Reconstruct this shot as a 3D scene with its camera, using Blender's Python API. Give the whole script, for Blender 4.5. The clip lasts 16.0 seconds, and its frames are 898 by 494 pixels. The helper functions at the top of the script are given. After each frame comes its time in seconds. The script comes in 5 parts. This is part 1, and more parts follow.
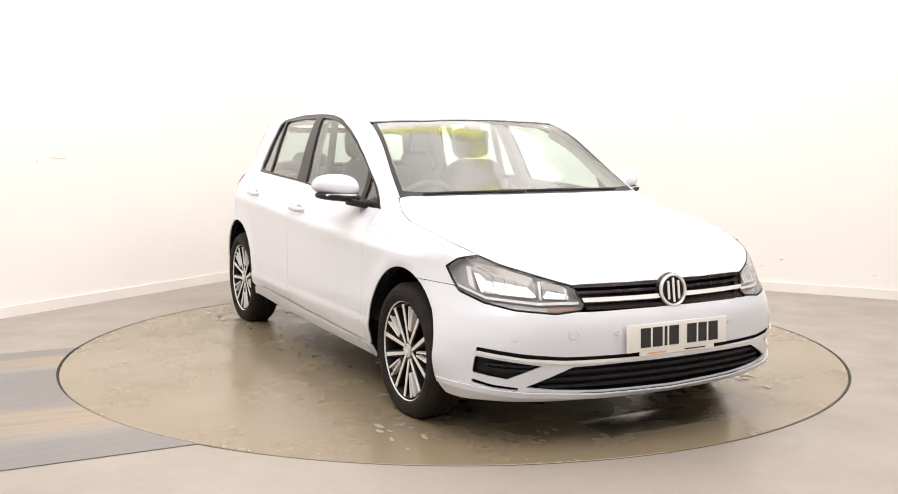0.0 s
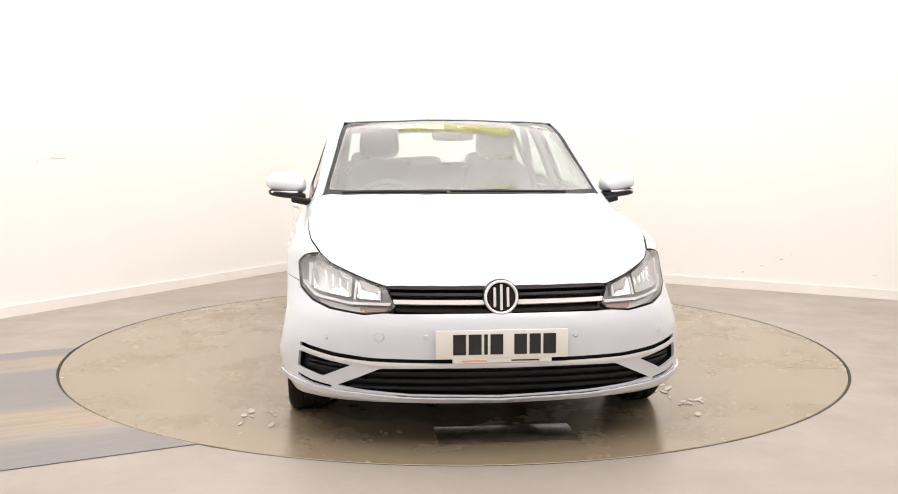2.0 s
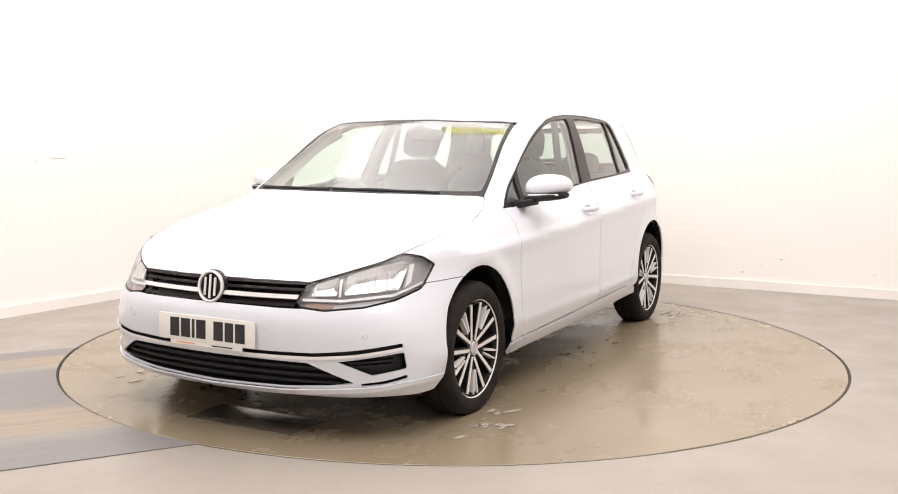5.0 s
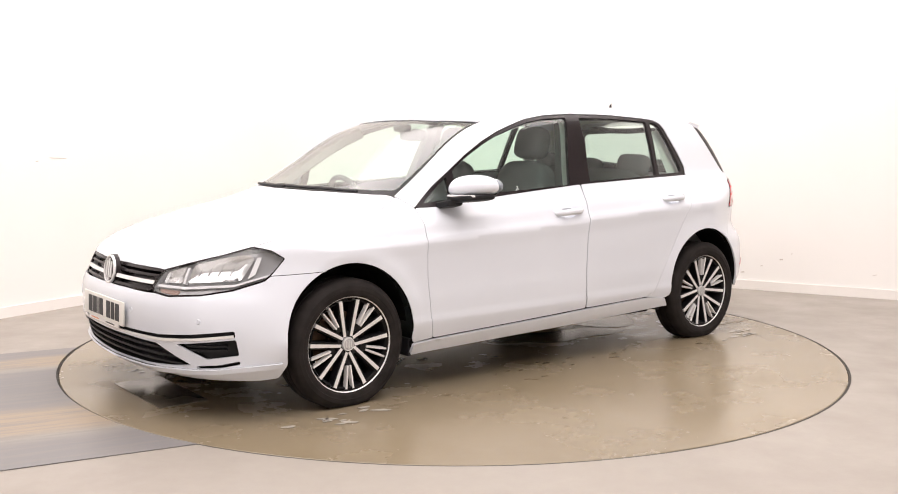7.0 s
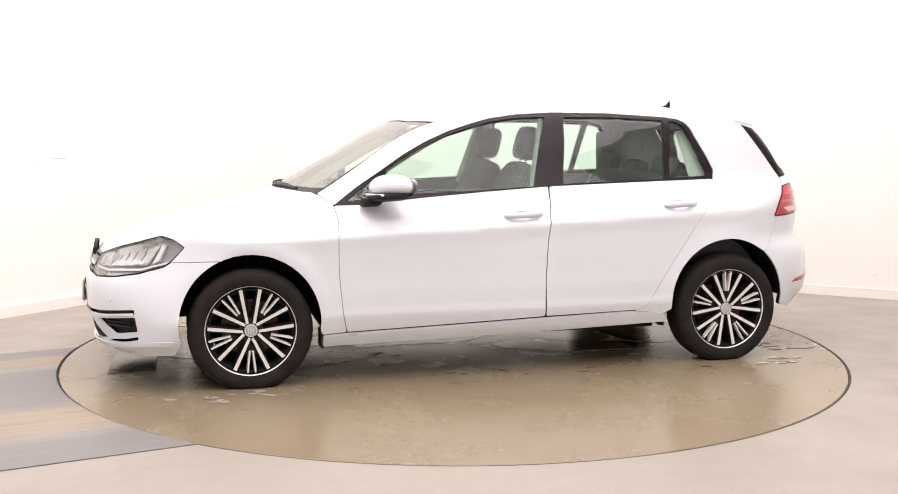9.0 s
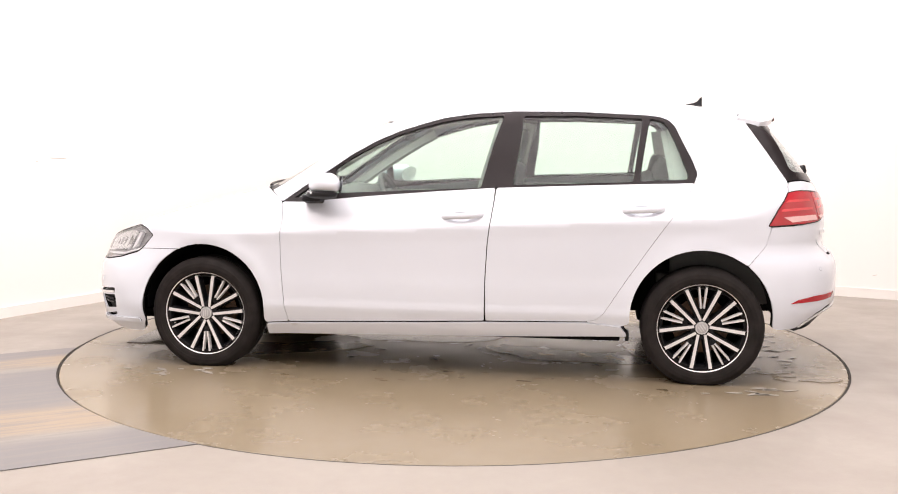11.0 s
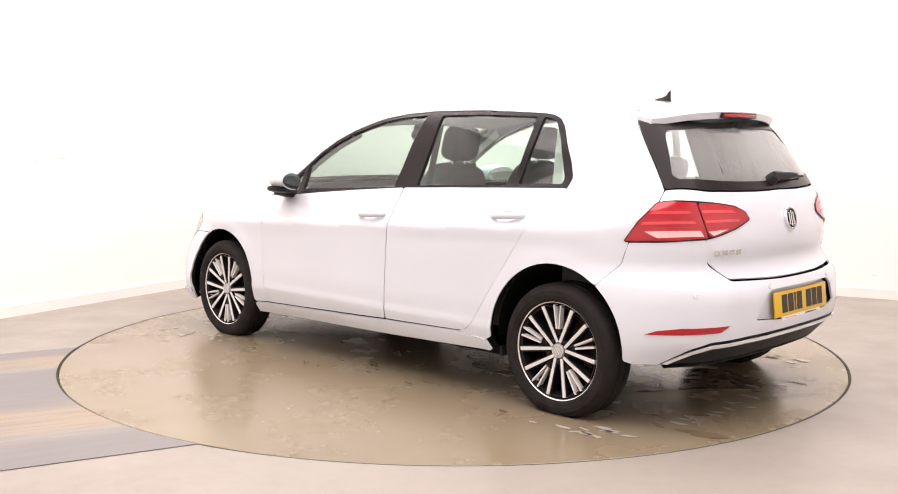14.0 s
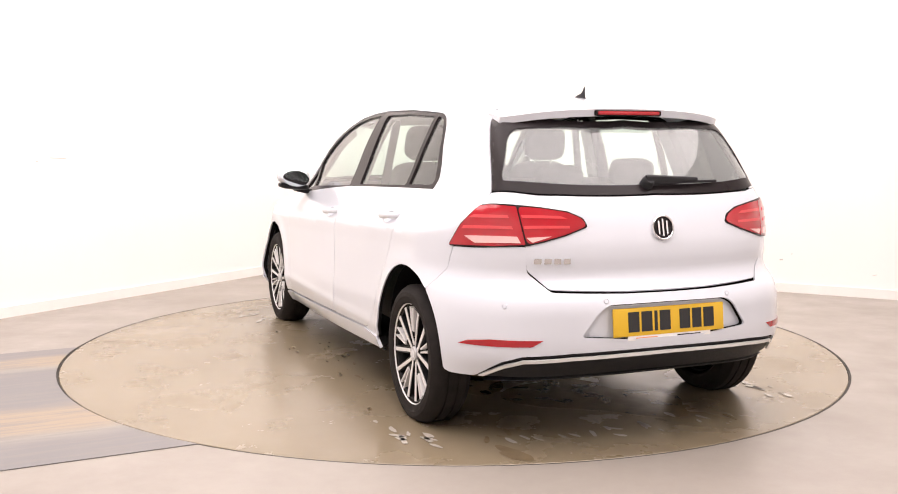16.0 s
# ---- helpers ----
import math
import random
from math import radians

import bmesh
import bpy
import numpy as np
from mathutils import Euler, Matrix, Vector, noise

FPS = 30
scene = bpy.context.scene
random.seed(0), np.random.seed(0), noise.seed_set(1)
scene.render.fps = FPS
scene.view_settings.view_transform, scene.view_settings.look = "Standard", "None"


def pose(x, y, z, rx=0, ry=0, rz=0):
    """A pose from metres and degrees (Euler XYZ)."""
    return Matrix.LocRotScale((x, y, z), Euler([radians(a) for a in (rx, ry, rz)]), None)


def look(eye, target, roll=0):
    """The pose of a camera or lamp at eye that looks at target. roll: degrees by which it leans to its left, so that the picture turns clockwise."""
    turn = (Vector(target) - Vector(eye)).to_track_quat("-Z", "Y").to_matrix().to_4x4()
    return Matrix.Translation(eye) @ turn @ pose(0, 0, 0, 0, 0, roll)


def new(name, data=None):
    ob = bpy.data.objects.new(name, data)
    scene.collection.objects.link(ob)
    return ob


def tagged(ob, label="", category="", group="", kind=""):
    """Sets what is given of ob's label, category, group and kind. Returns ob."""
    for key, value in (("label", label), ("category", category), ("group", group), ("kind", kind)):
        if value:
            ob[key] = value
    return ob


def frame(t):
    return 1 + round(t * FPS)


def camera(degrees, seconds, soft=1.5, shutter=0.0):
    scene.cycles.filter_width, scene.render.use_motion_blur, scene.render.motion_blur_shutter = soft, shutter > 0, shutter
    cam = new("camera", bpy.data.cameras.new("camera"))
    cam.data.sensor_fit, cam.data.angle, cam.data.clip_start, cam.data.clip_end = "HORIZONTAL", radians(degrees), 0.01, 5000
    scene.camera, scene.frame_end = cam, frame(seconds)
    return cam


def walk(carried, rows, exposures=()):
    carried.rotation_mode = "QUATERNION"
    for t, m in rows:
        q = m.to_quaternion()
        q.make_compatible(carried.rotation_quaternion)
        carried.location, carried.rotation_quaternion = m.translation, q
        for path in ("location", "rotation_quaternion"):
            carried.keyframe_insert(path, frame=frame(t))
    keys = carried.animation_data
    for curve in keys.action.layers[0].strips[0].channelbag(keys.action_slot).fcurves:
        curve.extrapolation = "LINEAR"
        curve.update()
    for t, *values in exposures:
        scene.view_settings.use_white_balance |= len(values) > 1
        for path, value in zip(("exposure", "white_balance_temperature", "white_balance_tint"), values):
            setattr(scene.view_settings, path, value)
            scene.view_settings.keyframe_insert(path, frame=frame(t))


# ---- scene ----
from mathutils import geometry

CAM = look((0, -5.811, 1.228), (-0.02526, -0.0374, 0.5905), 0.135)
cam = camera(48.98, 16.0, soft=1.0)
walk(cam, [(0.0, CAM), (16.0, CAM)], [(0.0, -0.66, 6500, 11), (5.0, -0.62, 6500, 13), (8.5, -0.57, 6500, 15), (12.5, -0.45, 6550, 17), (16.0, -0.45, 6600, 18)])

# ---------------------------------------------------------------- light
world = bpy.data.worlds.new("studio_world")
scene.world = world
world.use_nodes = True
world.node_tree.nodes["Background"].inputs["Color"].default_value = (0.9, 0.95, 1.0, 1)
world.node_tree.nodes["Background"].inputs["Strength"].default_value = 0.3


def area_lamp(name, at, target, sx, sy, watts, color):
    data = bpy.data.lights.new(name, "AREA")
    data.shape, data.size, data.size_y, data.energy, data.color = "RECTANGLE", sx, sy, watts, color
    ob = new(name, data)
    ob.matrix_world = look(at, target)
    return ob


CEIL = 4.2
# unseen overhead panel, added as the room's assumed soft light
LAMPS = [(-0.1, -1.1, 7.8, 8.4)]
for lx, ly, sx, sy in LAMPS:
    area_lamp("assumed_panel_lamp", (lx, ly, CEIL - 0.16), (lx, ly, 0), sx, sy, 960, (1.0, 0.945, 0.915))


# ---------------------------------------------------------------- materials
def mat(name, color, rough=0.5, metal=0.0, coat=0.0, vary=0.06, scale=6.0, bump=0.0, bump_scale=80.0, spec=0.5, emit=0.0):
    m = bpy.data.materials.new(name)
    m.use_nodes = True
    nt = m.node_tree
    b = nt.nodes["Principled BSDF"]
    b.inputs["Roughness"].default_value = rough
    b.inputs["Metallic"].default_value = metal
    b.inputs["Coat Weight"].default_value = coat
    b.inputs["Coat Roughness"].default_value = 0.03
    b.inputs["Specular IOR Level"].default_value = spec
    co = nt.nodes.new("ShaderNodeTexCoord")
    if vary:
        n = nt.nodes.new("ShaderNodeTexNoise")
        n.inputs["Scale"].default_value = scale
        n.inputs["Detail"].default_value = 6
        nt.links.new(co.outputs["Object"], n.inputs["Vector"])
        r = nt.nodes.new("ShaderNodeValToRGB")
        r.color_ramp.elements[0].position, r.color_ramp.elements[1].position = 0.3, 0.7
        r.color_ramp.elements[0].color = tuple(c * (1 - vary) for c in color) + (1,)
        r.color_ramp.elements[1].color = tuple(min(1, c * (1 + vary)) for c in color) + (1,)
        nt.links.new(n.outputs["Fac"], r.inputs["Fac"])
        nt.links.new(r.outputs["Color"], b.inputs["Base Color"])
    else:
        b.inputs["Base Color"].default_value = (*color, 1)
    if bump:
        n2 = nt.nodes.new("ShaderNodeTexNoise")
        n2.inputs["Scale"].default_value = bump_scale
        n2.inputs["Detail"].default_value = 4
        nt.links.new(co.outputs["Object"], n2.inputs["Vector"])
        bp = nt.nodes.new("ShaderNodeBump")
        bp.inputs["Strength"].default_value = bump
        bp.inputs["Distance"].default_value = 0.002
        nt.links.new(n2.outputs["Fac"], bp.inputs["Height"])
        nt.links.new(bp.outputs["Normal"], b.inputs["Normal"])
    if emit:
        b.inputs["Emission Color"].default_value = (*color, 1)
        b.inputs["Emission Strength"].default_value = emit
    return m


def glass(name, tint, gloss=0.03, base=0.09, wet_haze=0.0):
    """Thin tinted pane: see-through, with a Fresnel reflection; the last argument is the share of an even painted haze,
    laid with fine water drops.
    """
    m = bpy.data.materials.new(name)
    m.use_nodes = True
    nt = m.node_tree
    nt.nodes.remove(nt.nodes["Principled BSDF"])
    out = nt.nodes["Material Output"]
    tr = nt.nodes.new("ShaderNodeBsdfTransparent")
    tr.inputs["Color"].default_value = (*tint, 1)
    gl = nt.nodes.new("ShaderNodeBsdfGlossy")
    gl.inputs["Roughness"].default_value = gloss
    lw = nt.nodes.new("ShaderNodeLayerWeight")
    lw.inputs["Blend"].default_value = 0.5
    pw = nt.nodes.new("ShaderNodeMath")
    pw.operation = "POWER"
    pw.inputs[1].default_value = 3.0
    nt.links.new(lw.outputs["Facing"], pw.inputs[0])
    fr = nt.nodes.new("ShaderNodeMath")
    fr.operation = "MULTIPLY_ADD"
    fr.inputs[1].default_value, fr.inputs[2].default_value = 1 - base, base
    nt.links.new(pw.outputs[0], fr.inputs[0])
    mx = nt.nodes.new("ShaderNodeMixShader")
    nt.links.new(fr.outputs[0], mx.inputs["Fac"])
    nt.links.new(tr.outputs["BSDF"], mx.inputs[1])
    nt.links.new(gl.outputs["BSDF"], mx.inputs[2])
    last = mx.outputs["Shader"]
    if wet_haze:
        co = nt.nodes.new("ShaderNodeTexCoord")
        drops = nt.nodes.new("ShaderNodeTexVoronoi")
        drops.inputs["Scale"].default_value = 95
        patch = nt.nodes.new("ShaderNodeTexNoise")
        patch.inputs["Scale"].default_value, patch.inputs["Detail"].default_value = 5, 4
        nt.links.new(co.outputs["Object"], drops.inputs["Vector"])
        nt.links.new(co.outputs["Object"], patch.inputs["Vector"])
        size = nt.nodes.new("ShaderNodeMapRange")
        size.inputs["From Min"].default_value, size.inputs["From Max"].default_value = 0.35, 0.75
        size.inputs["To Min"].default_value, size.inputs["To Max"].default_value = 0.08, 0.42
        nt.links.new(patch.outputs["Fac"], size.inputs["Value"])
        spot = nt.nodes.new("ShaderNodeMath")
        spot.operation = "LESS_THAN"
        nt.links.new(drops.outputs["Distance"], spot.inputs[0])
        nt.links.new(size.outputs["Result"], spot.inputs[1])
        # even white film paints a pale haze on the pane; spots add drops
        film = nt.nodes.new("ShaderNodeMath")
        film.operation = "MULTIPLY_ADD"
        film.inputs[1].default_value, film.inputs[2].default_value = 0.14, wet_haze
        nt.links.new(spot.outputs[0], film.inputs[0])
        df = nt.nodes.new("ShaderNodeBsdfDiffuse")
        df.inputs["Color"].default_value = (0.86, 0.90, 0.90, 1)
        m2 = nt.nodes.new("ShaderNodeMixShader")
        nt.links.new(film.outputs[0], m2.inputs["Fac"])
        nt.links.new(last, m2.inputs[1])
        nt.links.new(df.outputs["BSDF"], m2.inputs[2])
        last = m2.outputs["Shader"]
    nt.links.new(last, out.inputs["Surface"])
    return m


PAINT = mat("white_car_paint", (0.675, 0.705, 0.765), 0.30, coat=0.9, vary=0.012, scale=3)
BLACK_GLOSS = mat("gloss_black", (0.016, 0.012, 0.013), 0.25, vary=0.1, spec=0.2)
BLACK_PLASTIC = mat("black_plastic", (0.016, 0.016, 0.018), 0.5, vary=0.15, spec=0.22, bump=0.25, bump_scale=400)
RUBBER = mat("tyre_rubber", (0.020, 0.017, 0.016), 0.75, spec=0.15, vary=0.25, scale=14, bump=0.2, bump_scale=200)
DARK = mat("underbody_and_gap_black", (0.006, 0.006, 0.0065), 0.85, vary=0.2, spec=0.1)
CHROME = mat("chrome", (0.82, 0.82, 0.84), 0.12, metal=1.0, vary=0.02)
SATIN = mat("satin_chrome", (0.86, 0.86, 0.86), 0.22, metal=0.3, vary=0.02)
ALLOY = mat("machined_alloy", (0.80, 0.79, 0.785), 0.3, metal=0.25, vary=0.03)
ALLOY_DARK = mat("black_alloy_pockets", (0.008, 0.008, 0.009), 0.4, spec=0.2, vary=0.1)
BRAKE = mat("brake_disc_steel", (0.14, 0.085, 0.055), 0.5, metal=0.7, vary=0.3, scale=20)
PLATE_W = mat("white_number_plate", (0.78, 0.77, 0.72), 0.35, vary=0.02)
PLATE_Y = mat("yellow_number_plate", (0.72, 0.44, 0.02), 0.35, vary=0.03)
INK = mat("black_ink", (0.015, 0.015, 0.017), 0.5, vary=0)
INK_SOFT = mat("orange_print", (0.75, 0.34, 0.18), 0.5, vary=0)
STICKER = mat("white_strip", (0.8, 0.79, 0.77), 0.4, vary=0.02)
RED_LENS = mat("red_tail_lens", (0.44, 0.008, 0.018), 0.12, coat=0.6, vary=0.12, scale=9)
RED_DEEP = mat("deep_red_bar", (0.40, 0.008, 0.015), 0.15, coat=0.5, vary=0.08)
RED_PALE = mat("pale_red_lens", (0.70, 0.06, 0.07), 0.15, coat=0.5, vary=0.1)
CLEAR_LENS = mat("reversing_lens", (0.80, 0.50, 0.48), 0.15, coat=0.5, vary=0.06, scale=40)
REFLECTOR = mat("headlamp_reflector", (0.74, 0.74, 0.74), 0.16, metal=0.85, vary=0.05)
LAMP_GREY = mat("headlamp_grey", (0.40, 0.40, 0.41), 0.35, metal=0.3, vary=0.12)
LAMP_PALE = mat("headlamp_pale_strip", (0.86, 0.86, 0.87), 0.25, vary=0.03)
AMBER = mat("amber_lens", (0.50, 0.34, 0.29), 0.3, vary=0.1)
CLOTH = mat("dark_seat_cloth", (0.11, 0.11, 0.112), 0.9, vary=0.2, scale=60, bump=0.4, bump_scale=500)
TRIM = mat("dark_cabin_plastic", (0.105, 0.105, 0.107), 0.65, vary=0.15, bump=0.2, bump_scale=300)
LINER = mat("pale_headliner", (0.62, 0.61, 0.58), 0.95, vary=0.05, bump=0.2, bump_scale=300)
GLASS = glass("tinted_window_glass", (0.79, 0.935, 0.87), base=0.045, wet_haze=0.015)
GLASS_WS = glass("windscreen_glass", (0.80, 0.92, 0.86), gloss=0.13, base=0.05)
GLASS_REAR = glass("rear_window_glass", (0.82, 0.93, 0.88), base=0.08, wet_haze=0.16)
LENS = glass("headlamp_lens", (0.95, 0.96, 0.97), 0.02, 0.05)
MIRROR = mat("mirror_glass", (0.45, 0.47, 0.48), 0.02, metal=1.0, vary=0)


def floor_material(name, base, stain, dark, centre_wet, worn=1.0, sheen=0.5):
    m = bpy.data.materials.new(name)
    m.use_nodes = True
    nt = m.node_tree
    L = nt.links.new
    b = nt.nodes["Principled BSDF"]
    co = nt.nodes.new("ShaderNodeTexCoord")

    def noi(scale, detail=8, rough=0.6, dist=0.0):
        n = nt.nodes.new("ShaderNodeTexNoise")
        n.inputs["Scale"].default_value, n.inputs["Detail"].default_value = scale, detail
        n.inputs["Roughness"].default_value, n.inputs["Distortion"].default_value = rough, dist
        L(co.outputs["Object"], n.inputs["Vector"])
        return n.outputs["Fac"]

    def ramp(fac, a, c, ca, cb):
        r = nt.nodes.new("ShaderNodeValToRGB")
        r.color_ramp.elements[0].position, r.color_ramp.elements[1].position = a, c
        r.color_ramp.elements[0].color, r.color_ramp.elements[1].color = ca, cb
        L(fac, r.inputs["Fac"])
        return r.outputs["Color"]

    def mix(fac, a, c):
        x = nt.nodes.new("ShaderNodeMix")
        x.data_type = "RGBA"
        L(fac, x.inputs["Factor"])
        for s, v in ((x.inputs["A"], a), (x.inputs["B"], c)):
            if isinstance(v, tuple):
                s.default_value = (*v, 1)
            else:
                L(v, s)
        return x.outputs["Result"]

    k, w = (0, 0, 0, 1), (1, 1, 1, 1)
    col = mix(ramp(noi(1.1), 0.38, 0.66, k, w), base, stain)
    col = mix(ramp(noi(38, 4), 0.60, 0.74, k, (0.35 * worn,) * 3 + (1,)), col, dark)
    col = mix(ramp(noi(3.2, 10, 0.7, 0.6), 0.62, 0.76, k, (0.45 * worn,) * 3 + (1,)), col, dark)
    col = mix(ramp(noi(5.5, 10, 0.7), 0.66, 0.72, k, (0.4 * max(0.0, worn - 0.3),) * 3 + (1,)), col, (0.6, 0.57, 0.53))
    b.inputs["Specular IOR Level"].default_value = sheen
    L(col, b.inputs["Base Color"])
    rr = ramp(noi(2.2, 8), 0.35, 0.7, (centre_wet, centre_wet, centre_wet, 1), (centre_wet + 0.2,) * 3 + (1,))
    L(rr, b.inputs["Roughness"])
    bp = nt.nodes.new("ShaderNodeBump")
    bp.inputs["Strength"].default_value, bp.inputs["Distance"].default_value = 0.12, 0.002
    L(noi(60, 6), bp.inputs["Height"])
    L(bp.outputs["Normal"], b.inputs["Normal"])
    return m


def screed_material(u, v, o):
    """Grey screed with rusty streaks that run along u; v is across, from the edge at o."""
    m = bpy.data.materials.new("streaked_screed")
    m.use_nodes = True
    nt = m.node_tree
    L = nt.links.new
    b = nt.nodes["Principled BSDF"]
    b.inputs["Roughness"].default_value = 0.42
    co = nt.nodes.new("ShaderNodeTexCoord")

    def dot(d):
        n = nt.nodes.new("ShaderNodeVectorMath")
        n.operation = "DOT_PRODUCT"
        n.inputs[1].default_value = (d[0], d[1], 0)
        L(co.outputs["Object"], n.inputs[0])
        return n.outputs["Value"]

    def calc(op, a, c):
        n = nt.nodes.new("ShaderNodeMath")
        n.operation = op
        for k, q in enumerate((a, c)):
            if isinstance(q, float):
                n.inputs[k].default_value = q
            else:
                L(q, n.inputs[k])
        return n.outputs[0]

    def streak(su, sv, detail, rough):
        c = nt.nodes.new("ShaderNodeCombineXYZ")
        L(calc("MULTIPLY", dot(u), su), c.inputs[0])
        L(calc("MULTIPLY", dot(v), sv), c.inputs[1])
        n = nt.nodes.new("ShaderNodeTexNoise")
        n.inputs["Scale"].default_value, n.inputs["Detail"].default_value, n.inputs["Roughness"].default_value = 1.0, detail, rough
        L(c.outputs[0], n.inputs["Vector"])
        return n.outputs["Fac"]

    across = calc("DIVIDE", calc("SUBTRACT", dot(v), float(o.dot(v))), 2.16)
    across = calc("ADD", across, calc("MULTIPLY", calc("SUBTRACT", streak(1.1, 4.0, 8, 0.65), 0.5), 0.13))
    r = nt.nodes.new("ShaderNodeValToRGB")
    grey, ochre, pale = (0.175, 0.168, 0.17, 1), (0.31, 0.243, 0.172, 1), (0.27, 0.25, 0.225, 1)
    stops = [(0.0, grey), (0.13, grey), (0.18, pale), (0.24, ochre), (0.36, ochre), (0.42, grey), (0.74, grey), (0.79, pale), (0.83, ochre), (0.89, ochre), (0.93, grey)]
    el = r.color_ramp.elements
    el[0].position, el[0].color = stops[0]
    el[1].position, el[1].color = stops[-1]
    for at, c in stops[1:-1]:
        e = el.new(at)
        e.color = c
    L(across, r.inputs["Fac"])
    x = nt.nodes.new("ShaderNodeMix")
    x.data_type = "RGBA"
    f = nt.nodes.new("ShaderNodeValToRGB")
    f.color_ramp.elements[0].position, f.color_ramp.elements[1].position = 0.46, 0.60
    f.color_ramp.elements[1].color = (0.75, 0.75, 0.75, 1)
    L(streak(2.2, 22.0, 10, 0.7), f.inputs["Fac"])
    L(f.outputs["Color"], x.inputs["Factor"])
    L(r.outputs["Color"], x.inputs["A"])
    x.inputs["B"].default_value = (0.20, 0.185, 0.175, 1)
    L(x.outputs["Result"], b.inputs["Base Color"])
    bp = nt.nodes.new("ShaderNodeBump")
    bp.inputs["Strength"].default_value, bp.inputs["Distance"].default_value = 0.15, 0.002
    L(streak(30.0, 40.0, 5, 0.6), bp.inputs["Height"])
    L(bp.outputs["Normal"], b.inputs["Normal"])
    return m


FLOOR = floor_material("painted_concrete_floor", (0.310, 0.280, 0.247), (0.283, 0.252, 0.22), (0.21, 0.18, 0.155), 0.34, 0.3)
TABLE = floor_material("turntable_deck", (0.254, 0.207, 0.140), (0.212, 0.168, 0.106), (0.12, 0.090, 0.054), 0.16, 0.2, 0.8)
WALL = mat("white_wall_paint", (0.86, 0.845, 0.825), 0.7, vary=0.012, scale=1.5, bump=0.1, bump_scale=120)
SKIRT = mat("white_skirting_paint", (0.84, 0.81, 0.78), 0.45, vary=0.02)
CEILING = mat("white_ceiling_paint", (0.80, 0.79, 0.77), 0.8, vary=0.02)
WARM_TUBE = mat("warm_tube_light", (1.0, 0.96, 0.35), 0.5, vary=0, emit=4.5)
GAP = mat("dark_joint", (0.03, 0.025, 0.02), 0.8, vary=0)
SCUFF = mat("grey_scuff", (0.55, 0.50, 0.46), 0.7, vary=0.1)
WET = mat("dark_deck_patch", (0.19, 0.142, 0.085), 0.2, vary=0.25, scale=9, spec=0.8)
# pale base colour stands in for the white wall mirrored in the puddles
PUDDLE_SHEEN = mat("puddle_sheen", (0.44, 0.405, 0.35), 0.20, vary=0.1, scale=30, spec=0.8)
STEEL = mat("dark_steel_plate", (0.13, 0.11, 0.085), 0.22, metal=0.2, vary=0.2, scale=10)


# ---------------------------------------------------------------- mesh helpers
def mesh_of(name, verts, faces, material, smooth=True):
    me = bpy.data.meshes.new(name)
    me.from_pydata([tuple(map(float, v)) for v in verts], [], [tuple(map(int, f)) for f in faces])
    me.materials.append(material)
    if smooth:
        me.shade_smooth()
    me.update()
    return me


def part(name, data, material, parent, label=""):
    """Links a mesh or bmesh as one object under a thing or part."""
    if isinstance(data, bmesh.types.BMesh):
        me = bpy.data.meshes.new(name)
        bmesh.ops.recalc_face_normals(data, faces=data.faces)
        data.to_mesh(me)
        data.free()
        me.materials.append(material)
        me.shade_smooth()
        me.set_sharp_from_angle(angle=radians(35))
        data = me
    ob = new(name, data)
    ob.parent = parent
    return tagged(ob, label=label)


def box_bm(size, at=(0, 0, 0), bevel=0.01, seg=2, rot=None):
    bm = bmesh.new()
    bmesh.ops.create_cube(bm, size=1)
    bmesh.ops.scale(bm, vec=size, verts=bm.verts)
    if bevel:
        bmesh.ops.bevel(bm, geom=bm.edges[:], offset=min(bevel, 0.45 * min(size)), segments=seg, affect="EDGES", profile=0.6)
    bmesh.ops.transform(bm, matrix=Matrix.Translation(at) @ (rot or Matrix()), verts=bm.verts)
    return bm


def join_bm(*bms):
    out = bmesh.new()
    for b in bms:
        me = bpy.data.meshes.new("tmp")
        b.to_mesh(me)
        b.free()
        out.from_mesh(me)
        bpy.data.meshes.remove(me)
    return out


def lathe_bm(profile, seg=64, axis="y"):
    """Turns (radius, along) pairs round the y axis."""
    bm = bmesh.new()
    rings = []
    for r, a in profile:
        rings.append([bm.verts.new((r * math.cos(2 * math.pi * i / seg), a, r * math.sin(2 * math.pi * i / seg))) for i in range(seg)])
    for p, q in zip(rings, rings[1:]):
        for i in range(seg):
            bm.faces.new((p[i], p[(i + 1) % seg], q[(i + 1) % seg], q[i]))
    return bm


def sweep_bm(points, wide, high):
    """A slim bar of rounded section along a line of points."""
    bm = bmesh.new()
    rows = []
    pts = [Vector(p) for p in points]
    n = len(pts)
    for i, p in enumerate(pts):
        d = (pts[min(i + 1, n - 1)] - pts[max(i - 1, 0)]).normalized()
        side = d.cross(Vector((0, 0, 1))).normalized()
        up = side.cross(d)
        w = wide(i / (n - 1)) if callable(wide) else wide
        rows.append([bm.verts.new(p + side * high * math.cos(a) + up * w * math.sin(a)) for a in (0, 0.8, 1.57, 2.34, 3.14, 3.94, 4.71, 5.5)])
    for a, q in zip(rows, rows[1:]):
        for i in range(8):
            bm.faces.new((a[i], a[(i + 1) % 8], q[(i + 1) % 8], q[i]))
    bm.faces.new(rows[0])
    bm.faces.new(rows[-1][::-1])
    return bm


